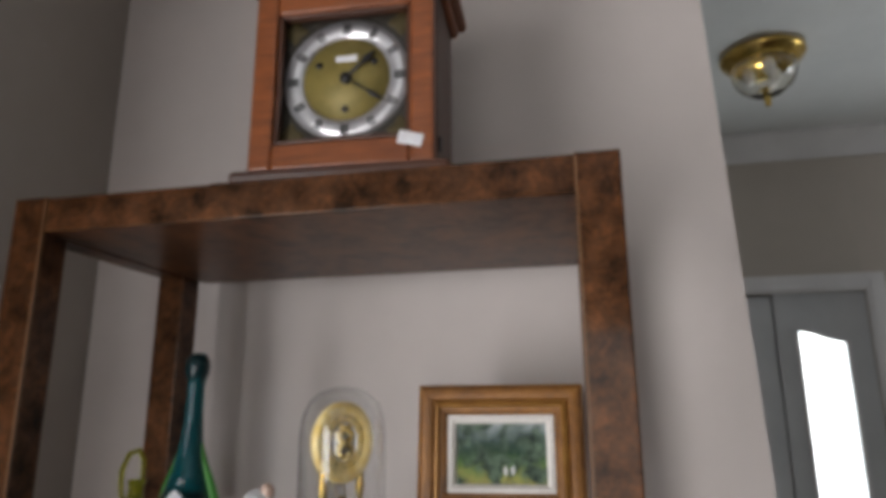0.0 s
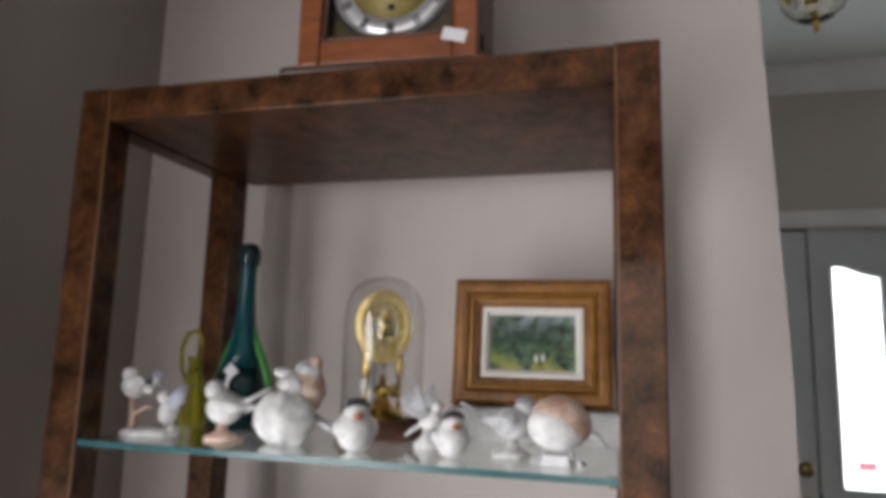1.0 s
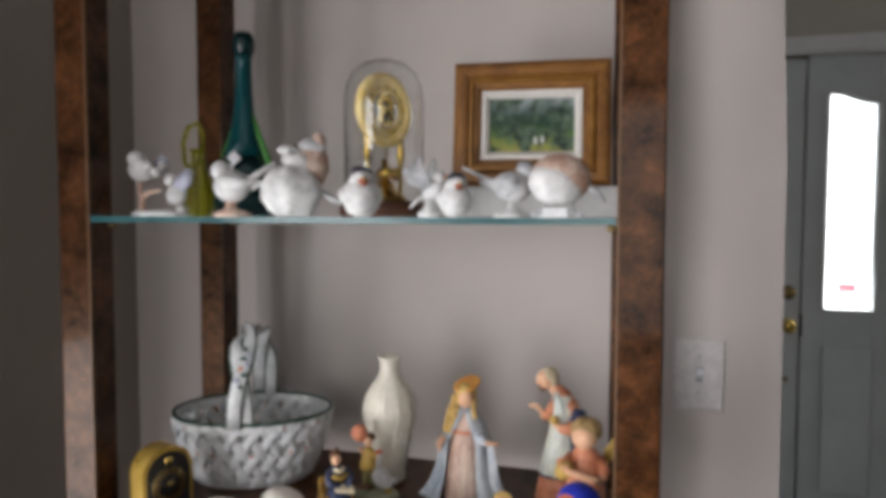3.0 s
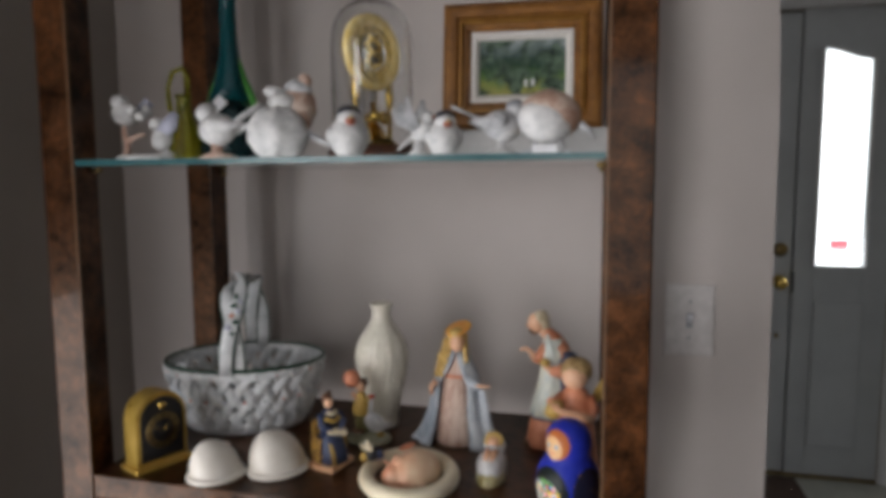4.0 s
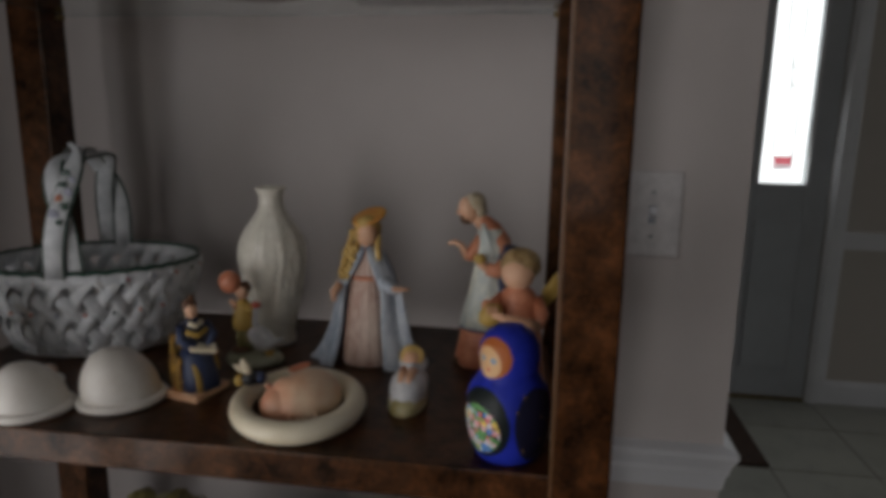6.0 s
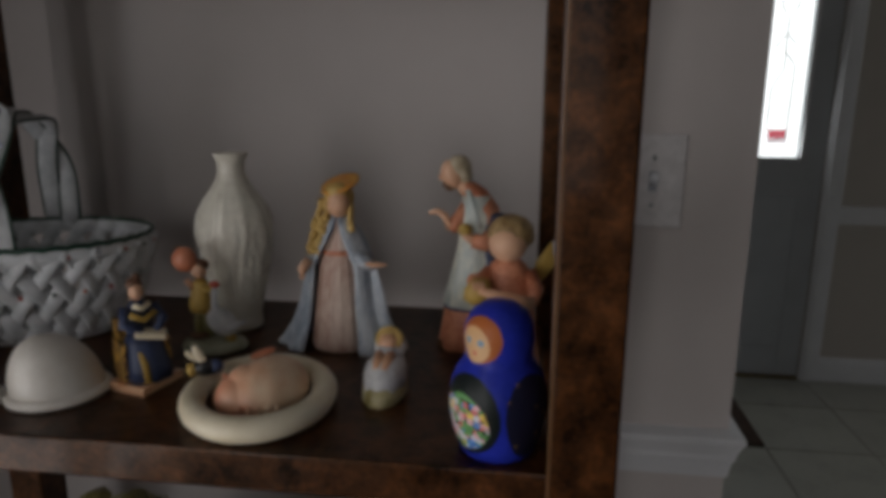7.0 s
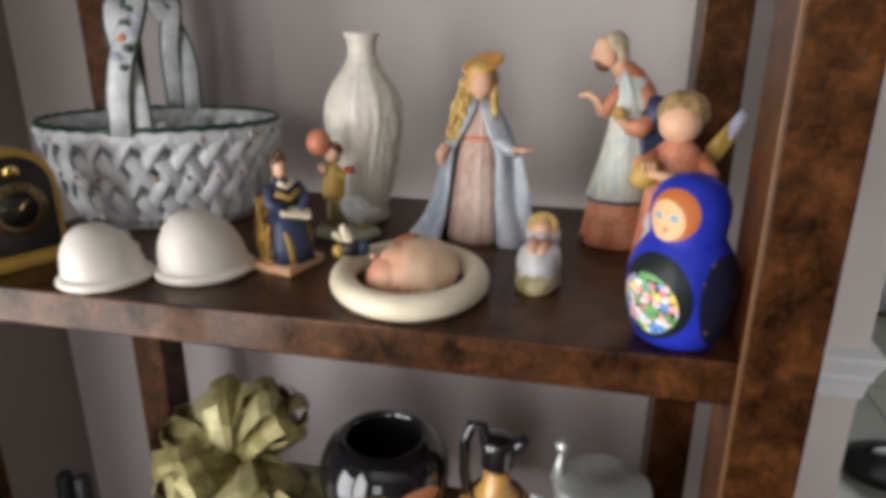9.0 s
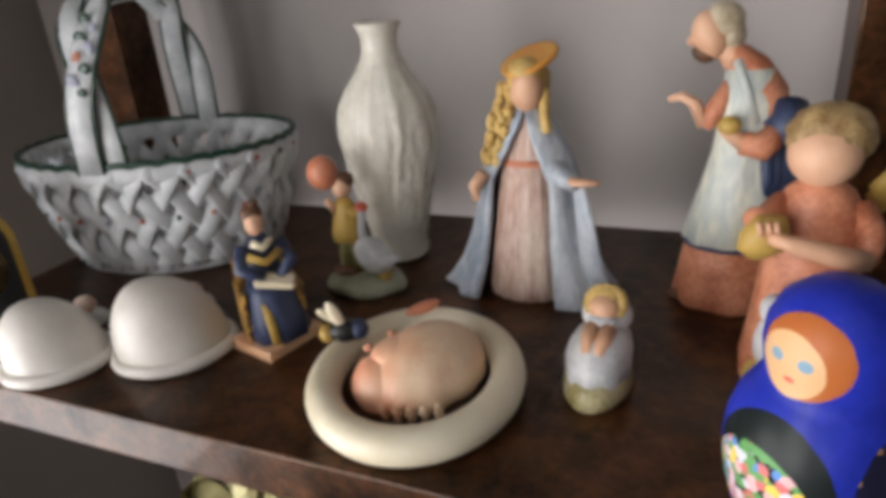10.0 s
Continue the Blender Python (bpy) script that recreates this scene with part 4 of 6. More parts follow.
def doll_material():
    """Cobalt lacquer with a painted face, an auburn fringe and a dark oval of flowers on the belly."""
    m = material("nesting_doll_paint", (0.01, 0.02, 0.24), (0.02, 0.035, 0.42), 30, 0.42, 0, 0.02, 0.2, 0.05)
    t = m.node_tree
    add, link = t.nodes.new, t.links.new
    b = t.nodes["Principled BSDF"]
    last = [n for n in t.nodes if n.type == "VALTORGB"][0].outputs[0]
    co = add("ShaderNodeTexCoord")
    sep = add("ShaderNodeSeparateXYZ")
    link(co.outputs["Object"], sep.inputs[0])

    def op(kind, a, c, d=None):
        n = add("ShaderNodeMath")
        n.operation = kind
        for i, v in enumerate((a, c, d)):
            if v is None:
                continue
            if isinstance(v, (int, float)):
                n.inputs[i].default_value = v
            else:
                link(v, n.inputs[i])
        return n.outputs[0]

    front = op("LESS_THAN", sep.outputs[1], 0.0)

    def oval(x, z, rx, rz):
        u = op("DIVIDE", op("SUBTRACT", sep.outputs[0], x), rx)
        w = op("DIVIDE", op("SUBTRACT", sep.outputs[2], z), rz)
        inside = op("LESS_THAN", op("ADD", op("MULTIPLY", u, u), op("MULTIPLY", w, w)), 1.0)
        return op("MULTIPLY", inside, front)

    def over(base, mask, color):
        n = add("ShaderNodeMix")
        n.data_type = "RGBA"
        link(mask, n.inputs[0])
        link(base, n.inputs[6])
        if isinstance(color, tuple):
            n.inputs[7].default_value = (*color, 1)
        else:
            link(color, n.inputs[7])
        return n.outputs[2]

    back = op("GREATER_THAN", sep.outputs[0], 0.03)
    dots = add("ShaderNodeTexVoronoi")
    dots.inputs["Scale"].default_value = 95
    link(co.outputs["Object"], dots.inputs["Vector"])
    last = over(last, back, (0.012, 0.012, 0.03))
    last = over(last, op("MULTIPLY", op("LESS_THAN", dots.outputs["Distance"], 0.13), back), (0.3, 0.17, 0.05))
    last = over(last, oval(0.002, 0.0968, 0.0178, 0.0178), (0.42, 0.12, 0.03))
    last = over(last, oval(-0.0018, 0.0925, 0.0142, 0.0142), (0.66, 0.4, 0.2))
    last = over(last, oval(-0.0072, 0.0952, 0.003, 0.0026), (0.2, 0.32, 0.42))
    last = over(last, oval(0.0052, 0.0952, 0.003, 0.0026), (0.2, 0.32, 0.42))
    last = over(last, oval(-0.001, 0.0862, 0.0024, 0.0012), (0.6, 0.1, 0.08))
    last = over(last, oval(0, 0.0395, 0.0275, 0.0315), (0.008, 0.012, 0.012))
    vor = add("ShaderNodeTexVoronoi")
    vor.inputs["Scale"].default_value = 230
    link(co.outputs["Object"], vor.inputs["Vector"])
    ramp = add("ShaderNodeValToRGB")
    ramp.color_ramp.interpolation = "CONSTANT"
    e = ramp.color_ramp.elements
    e[0].position, e[0].color = 0.0, (0.12, 0.32, 0.1, 1)
    e[1].position, e[1].color = 0.3, (0.6, 0.16, 0.15, 1)
    for p, c in ((0.45, (0.72, 0.42, 0.44, 1)), (0.6, (0.75, 0.55, 0.1, 1)), (0.72, (0.1, 0.25, 0.6, 1)), (0.82, (0.62, 0.62, 0.68, 1))):
        e.new(p).color = c
    sepc = add("ShaderNodeSeparateColor")
    link(vor.outputs["Color"], sepc.inputs[0])
    link(sepc.outputs[0], ramp.inputs[0])
    bouquet = op("MULTIPLY", oval(-0.003, 0.034, 0.0235, 0.0225), op("LESS_THAN", vor.outputs["Distance"], 0.7))
    last = over(last, bouquet, ramp.outputs[0])
    link(last, b.inputs["Base Color"])
    b.inputs["Specular IOR Level"].default_value = 0.22
    return m


def nesting_doll():
    prof = [(0.026, 0.0), (0.029, 0.002), (0.033, 0.012), (0.0365, 0.025), (0.0385, 0.04), (0.0378, 0.053), (0.0342, 0.065), (0.0285, 0.074), (0.0258, 0.0785), (0.0258, 0.084), (0.0272, 0.094), (0.0262, 0.104), (0.0215, 0.1135), (0.0125, 0.1205), (0.0, 0.1225)]
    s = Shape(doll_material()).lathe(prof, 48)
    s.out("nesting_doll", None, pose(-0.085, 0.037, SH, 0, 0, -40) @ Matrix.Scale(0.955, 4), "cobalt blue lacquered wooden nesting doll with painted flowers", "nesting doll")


def shell_material():
    m = material("peach_coral_glaze", (0.78, 0.5, 0.31), (0.86, 0.66, 0.46), 30, 0.36, 0, 0.06, 0.3, 0.1)
    t = m.node_tree
    add, link = t.nodes.new, t.links.new
    base = [n for n in t.nodes if n.type == "VALTORGB"][0].outputs[0]
    co, sep = add("ShaderNodeTexCoord"), add("ShaderNodeSeparateXYZ")
    link(co.outputs["Object"], sep.inputs[0])
    wob = add("ShaderNodeTexNoise")
    wob.inputs["Scale"].default_value = 45
    link(co.outputs["Object"], wob.inputs["Vector"])
    add_w = add("ShaderNodeMath")
    add_w.operation = "MULTIPLY_ADD"
    link(wob.outputs[0], add_w.inputs[0])
    add_w.inputs[1].default_value = 0.05
    link(sep.outputs[0], add_w.inputs[2])
    mr = add("ShaderNodeMapRange")
    mr.inputs["From Min"].default_value, mr.inputs["From Max"].default_value = 0.036, -0.01
    mr.inputs["To Max"].default_value = 0.75
    link(add_w.outputs[0], mr.inputs["Value"])
    mix = add("ShaderNodeMix")
    mix.data_type = "RGBA"
    link(mr.outputs[0], mix.inputs[0])
    link(base, mix.inputs[6])
    mix.inputs[7].default_value = (0.72, 0.25, 0.14, 1)
    link(mix.outputs[2], t.nodes["Principled BSDF"].inputs["Base Color"])
    return m


def ring_dish():
    d = thing("ring_dish", pose(-0.29, 0.078, SH, 0, 0, 16), "ivory glazed ring dish holding a peach ceramic shell", "dish")
    ring = [2 * math.pi * i / 64 for i in range(64)]
    Shape(IVORY).tube([(0.055 * math.cos(a), 0.064 * math.sin(a), 0.0107) for a in ring], 0.0107, 16, closed=True).out("ring", d)
    s = Shape(CHERRYDARK).loft([(0, 0, 0.002, 0.05, 0.059), (0, 0, 0.005, 0.05, 0.059)], 40)
    s.out("tray_floor", d)

    def warp(p):
        ridge = 1 + 0.018 * math.cos(10 * math.atan2(p.y, p.x)) * (1 if p.y < 0 else 0.2)
        return Vector((p.x * ridge + 0.012 * p.y / 0.04, p.y * ridge, max(p.z, -0.004)))

    skin = shell_material()
    s = Shape(skin)
    s.blob((0.008, -0.001, 0.012), (0.0345, 0.0345, 0.031), 40, 18, turn(0, 0, 12), warp)
    s.blob((-0.017, -0.014, 0.0145), (0.0185, 0.0195, 0.0185), 28, 16)
    s.blob((-0.008, -0.008, 0.0295), (0.016, 0.015, 0.0105), 24, 12)
    for k in range(7):
        s.blob((0.03 * math.cos(k * 0.7 - 0.6), 0.028 * math.sin(k * 0.7 - 0.6), 0.0285 + 0.003 * math.sin(k)), (0.0032, 0.0032, 0.0026), 8, 6)
    s.out("shell", d, None, "peach and coral glazed domed shell")
    for k in range(5):
        Shape(skin).blob((-0.012 + 0.0075 * k, -0.0395 + 0.0006 * (k - 2) ** 2, 0.0115), (0.0032, 0.0026, 0.0085), 10, 8, turn(24)).out("lobe", d)
    Shape(CORAL).blob((-0.004, 0.0625, 0.0228), (0.013, 0.0055, 0.0036), 14, 8, turn(0, -12, 22)).out("leaf", d, None, "small orange leaf")
    bee = Shape(BLACK)
    bee.blob((0, 0, 0), (0.011, 0.0075, 0.0075))
    bee.use(OCHRE).blob((-0.011, 0, -0.001), (0.0052, 0.006, 0.006))
    bee.use(NAVY).blob((0.009, 0, 0), (0.0065, 0.0068, 0.0068))
    bee.use(IVORY).blob((-0.004, -0.002, 0.012), (0.0042, 0.0022, 0.011), 12, 8, turn(0, -22, 0))
    bee.blob((-0.009, 0.004, 0.009), (0.0036, 0.002, 0.009), 12, 8, turn(10, -50, 0))
    bee.out("bee", d, pose(-0.049, 0.026, 0.027, 0, 0, 10), "small black and yellow ceramic bee")


def ceramic_dome(x, y, rz, sc):
    d = thing("ceramic_dome", pose(x, y, SH, 0, 0, rz), "white glazed half-egg ceramic ornament with rolled rim", "ornament", "pair of white half-eggs")
    rings = []
    for k in range(13):
        h = k / 12
        r = math.cos(h * math.pi / 2) ** 0.92
        rings.append((-0.01 * sc * h, 0, (0.006 + 0.052 * math.sin(h * math.pi / 2)) * sc, 0.038 * sc * max(r, 0.03), 0.033 * sc * max(r, 0.03)))
    Shape(EGG).loft(rings, 40).out("dome", d)
    ring = [2 * math.pi * i / 48 for i in range(48)]
    Shape(EGG).tube([(0.0385 * sc * math.cos(a), 0.0335 * sc * math.sin(a), 0.0048) for a in ring], 0.0047, 10, closed=True).out("rim", d)
    for k, (dx, dz, m) in enumerate(((0.0, 0.02, PEACH), (0.009, 0.016, BISQUE), (-0.008, 0.014, PEACH), (0.003, 0.027, ROSE))):
        Shape(m).blob((dx + 0.012, 0.034 * sc + 0.004, dz), (0.008, 0.006, 0.007), 12, 8).out("rosette", d, None, "tiny pink clay rosette" if k == 0 else "")


LEOPARD = material("mottled_gold_upholstery", (0.09, 0.04, 0.015), (0.62, 0.36, 0.08), 130, 0.5, 0, 0.1, 0.4, 0, (1, 1, 1), 0.4, 0.0, (0.42, 0.55))


def seated_figurine():
    s = Shape(PEACH).box((0, 0, 0.004), (0.05, 0.044, 0.008), 0.0015, turn(0, 0, 26))
    s.use(NAVY).loft([(0.002, -0.004, 0.008, 0.021, 0.019), (0.002, -0.004, 0.02, 0.02, 0.018), (0, -0.002, 0.042, 0.016, 0.016), (0, 0, 0.05, 0.013, 0.012)], 24, lambda a, k: 1 + 0.07 * math.cos(8 * a) * (1 - k))
    s.loft([(0, 0.002, 0.046, 0.012, 0.01), (0, 0.003, 0.062, 0.0115, 0.0095), (0, 0.003, 0.074, 0.0105, 0.008), (0, 0.003, 0.08, 0.005, 0.005)], 20)
    s.use(LEOPARD).box((-0.0185, 0.006, 0.026), (0.004, 0.03, 0.036), 0.0015)
    s.box((0.0195, 0.006, 0.026), (0.005, 0.03, 0.036), 0.0015)
    s.box((0, 0.019, 0.035), (0.036, 0.004, 0.055), 0.0015)
    s.use(NAVY).tube([(-0.012, 0, 0.074), (-0.017, -0.009, 0.062), (-0.004, -0.017, 0.056)], [0.0055, 0.005, 0.004], 8, up=(0, 1, 0))
    s.tube([(0.012, 0, 0.074), (0.017, -0.009, 0.062), (0.006, -0.018, 0.054)], [0.0055, 0.005, 0.004], 8, up=(0, 1, 0))
    s.use(OCHRE).tube([(-0.011, -0.0085, 0.07), (0.0, -0.0105, 0.064), (0.011, -0.0085, 0.07)], 0.003, 8)
    s.tube([(-0.008, -0.012, 0.045), (-0.006, -0.0215, 0.024), (-0.005, -0.023, 0.009)], [0.002, 0.003, 0.003], 8, 0.4, up=(0, 1, 0))
    s.use(SKIN).blob((-0.001, 0.001, 0.0885), (0.0065, 0.0068, 0.0085), 16, 10)
    s.tube([(0.007, -0.016, 0.056), (0.014, -0.023, 0.047)], [0.0035, 0.0025], 8)
    s.use(IVORY).box((0.002, -0.018, 0.053), (0.026, 0.011, 0.006), 0.0015, turn(20, 10, -20))
    s.use(IVORY).tube([(-0.007, -0.006, 0.078), (0, -0.0085, 0.074), (0.007, -0.006, 0.078)], 0.0028, 8)
    s.use(BROWN).blob((-0.001, 0.004, 0.0945), (0.0074, 0.0072, 0.0065), 16, 8)
    s.blob((0.001, 0.004, 0.101), (0.004, 0.004, 0.0035), 10, 6)
    s.out("seated_figurine", None, pose(-0.412, 0.106, SH, 0, 0, 50), "seated figurine in navy dress on a square base", "figurine")


def balloon_figurine():
    s = Shape(MOSS)
    s.loft([(0.006, 0, 0, 0.032, 0.024), (0.006, 0, 0.004, 0.034, 0.026), (0.006, 0, 0.009, 0.032, 0.024), (0.006, 0, 0.012, 0.024, 0.018)], 28, lambda a, k: 1 + 0.04 * math.cos(5 * a))
    s.use(BROWN).blob((-0.01, -0.003, 0.014), (0.012, 0.008, 0.005), 12, 8)
    s.use(OLIVE).tube([(-0.009, -0.002, 0.012), (-0.01, -0.001, 0.03), (-0.007, 0, 0.045)], [0.0045, 0.0055, 0.006], 10, up=(0, 1, 0))
    s.tube([(0.0, 0.002, 0.012), (-0.001, 0.001, 0.03), (-0.004, 0, 0.045)], [0.0045, 0.0055, 0.006], 10, up=(0, 1, 0))
    s.use(OCHRE).loft([(-0.006, 0, 0.04, 0.0125, 0.01), (-0.006, 0, 0.046, 0.0135, 0.011), (-0.006, 0, 0.06, 0.0105, 0.009), (-0.006, 0, 0.07, 0.0085, 0.0075), (-0.006, 0, 0.075, 0.004, 0.004)], 20)
    s.tube([(0.0, -0.003, 0.068), (0.008, -0.007, 0.064), (0.012, -0.007, 0.07)], [0.0045, 0.0042, 0.003], 8, up=(0, 1, 0))
    s.use(RED).blob((0.013, -0.007, 0.071), (0.006, 0.004, 0.004), 10, 6)
    s.use(SKIN).blob((-0.006, -0.001, 0.084), (0.0078, 0.0078, 0.0088), 16, 10)
    s.use(BROWN).blob((-0.005, 0.002, 0.089), (0.0085, 0.008, 0.007), 16, 8)
    s.use(SKIN).tube([(-0.012, -0.004, 0.066), (-0.017, -0.008, 0.075)], [0.004, 0.003], 8)
    s.use(CORAL).blob((-0.018, -0.006, 0.0965), (0.0125, 0.0115, 0.0135), 18, 12)
    s.use(BISQUE).blob((0.018, -0.006, 0.031), (0.0175, 0.011, 0.0135), 18, 12, turn(0, 35, 0))
    s.tube([(0.012, -0.004, 0.036), (0.011, -0.007, 0.052), (0.013, -0.007, 0.068)], [0.005, 0.0032, 0.0036], 8, up=(0, 1, 0))
    s.tube([(0.016, -0.013, 0.038), (0.028, -0.014, 0.027), (0.046, -0.01, 0.034)], [0.009, 0.0085, 0.0015], 8, 0.5, up=(0, 1, 0.3))
    s.use(OCHRE).blob((0.026, -0.005, 0.014), (0.006, 0.006, 0.006), 10, 6)
    s.out("balloon_figurine", None, pose(-0.396, 0.2, SH), "small figurine with red balloon and white goose on mossy base", "figurine")


def arched_clock():
    c = thing("arched_clock", pose(-0.65, 0.055, SH, 0, 0, 66), "gilt arched desk clock with black dial", "clock")

    def arch(w, h, y0, y1, mat, name, z0=0.0, label=""):
        pts = [(-w, z0), (w, z0)] + [(w * math.cos(math.pi * k / 16), h - w + w * math.sin(math.pi * k / 16)) for k in range(17)]
        s = Shape(mat)
        s.grid([[Vector((x, y, z)) for x, z in pts] for y in (y0, y1)], smooth=False)
        ob = s.out(name, c, None, label)
        return ob

    arch(0.036, 0.106, -0.017, 0.017, GOLD, "case", 0.008)
    arch(0.0305, 0.0995, -0.0185, -0.0172, BLACK, "dial_plate", 0.014, "black dial plate")
    Shape(GOLD).box((0, 0, 0.004), (0.082, 0.046, 0.008), 0.002).out("base", c)
    m = turn(90)
    ring = Shape(DARKBRASS).lathe([(0.016, 0), (0.0245, 0), (0.0245, 0.0012), (0.016, 0.0012)], 40, (0, -0.0186, 0.053), m=m, caps=False).out("chapter_ring", c)
    Shape(BLACK).lathe([(0.0155, 0), (0.0155, 0.0006), (0.0, 0.0007)], 32, (0, -0.0186, 0.053), m=m).out("dial_centre", c)
    Shape(BRASS).lathe([(0.0055, 0), (0.006, 0.001), (0.0, 0.0012)], 20, (0, -0.0186, 0.087), m=m).out("top_disc", c)
    for a, l in ((50, 0.012), (-70, 0.017)):
        q = radians(a)
        Shape(BRASS).tube([(0, -0.0198, 0.053), (l * math.sin(q), -0.0198, 0.053 + l * math.cos(q))], [0.0009, 0.0005], 6).out("pointer", c)
    for k in range(12):
        q = 2 * math.pi * k / 12
        Shape(BLACK).box((0.0202 * math.sin(q), -0.0201, 0.053 + 0.0202 * math.cos(q)), (0.0016, 0.0006, 0.0046), 0, turn(0, math.degrees(q), 0)).out("numeral_bar", ring)


basket()
ivory_vase()
haloed_figurine()
aproned_figurine()
winged_figurine()
infant_figurine()
nesting_doll()
ring_dish()
ceramic_dome(-0.545, 0.036, 38, 0.88)
ceramic_dome(-0.474, 0.073, 42, 1.0)
seated_figurine()
balloon_figurine()
arched_clock()

# ---- things on the glass shelf ----


def bottle():
    b = thing("bottle", pose(-0.597, 0.19, GLASS), "tall dark teal glass bottle with round stopper", "bottle")
    Shape(DARKGLASS).lathe([(0.03, 0), (0.044, 0.002), (0.047, 0.02), (0.046, 0.045), (0.04, 0.07), (0.033, 0.09)], 36).out("base_glass", b)
    Shape(TEALGLASS).lathe([(0.033, 0.09), (0.0255, 0.11), (0.0192, 0.135), (0.0152, 0.16), (0.0132, 0.185), (0.0122, 0.21), (0.012, 0.235), (0.0135, 0.242)], 36).out("neck", b)
    Shape(DARKGLASS).lathe([(0.0125, 0.24), (0.016, 0.246), (0.0175, 0.257), (0.0165, 0.268), (0.011, 0.276), (0.0, 0.279)], 28).out("stopper", b)
    for sg in (-1, 1):
        Shape(GREENGLASS).tube([(sg * 0.048, 0.004, 0.03), (sg * 0.042, 0.003, 0.07), (sg * 0.032, 0.002, 0.1), (sg * 0.022, 0.001, 0.125), (sg * 0.015, 0.0, 0.152)], [0.004, 0.007, 0.0062, 0.005, 0.003], 10, up=(0, 1, 0)).out("glass_fin", b, None, "bright green glass fin" if sg < 0 else "")
    Shape(PAPER).box((0.008, -0.043, 0.085), (0.017, 0.0008, 0.015), 0, turn(-18, 40, 0)).out("price_tag", b, None, "white paper price tag")
    Shape(PAPER).box((0.005, -0.0475, 0.062), (0.005, 0.0008, 0.03), 0, turn(-8, 4, 0)).out("tag_string", b)


def yellow_pitcher():
    b = thing("pitcher", pose(-0.675, 0.185, GLASS), "small yellow-green glass pitcher with looped handle", "pitcher")
    Shape(YELLOWGLASS).lathe([(0.018, 0), (0.021, 0.003), (0.025, 0.02), (0.024, 0.04), (0.017, 0.06), (0.011, 0.08), (0.01, 0.095), (0.013, 0.103), (0.0115, 0.103), (0.0085, 0.094), (0.009, 0.08)], 28).out("body", b)
    Shape(YELLOWGLASS).tube([(-0.01, 0, 0.06), (-0.024, 0, 0.085), (-0.026, 0, 0.115), (-0.016, 0, 0.138), (0.0, 0, 0.143), (0.008, 0, 0.13), (0.009, 0, 0.1)], [0.003, 0.0036, 0.0036, 0.0036, 0.0036, 0.0036, 0.003], 10, up=(0, 1, 0)).out("handle", b)


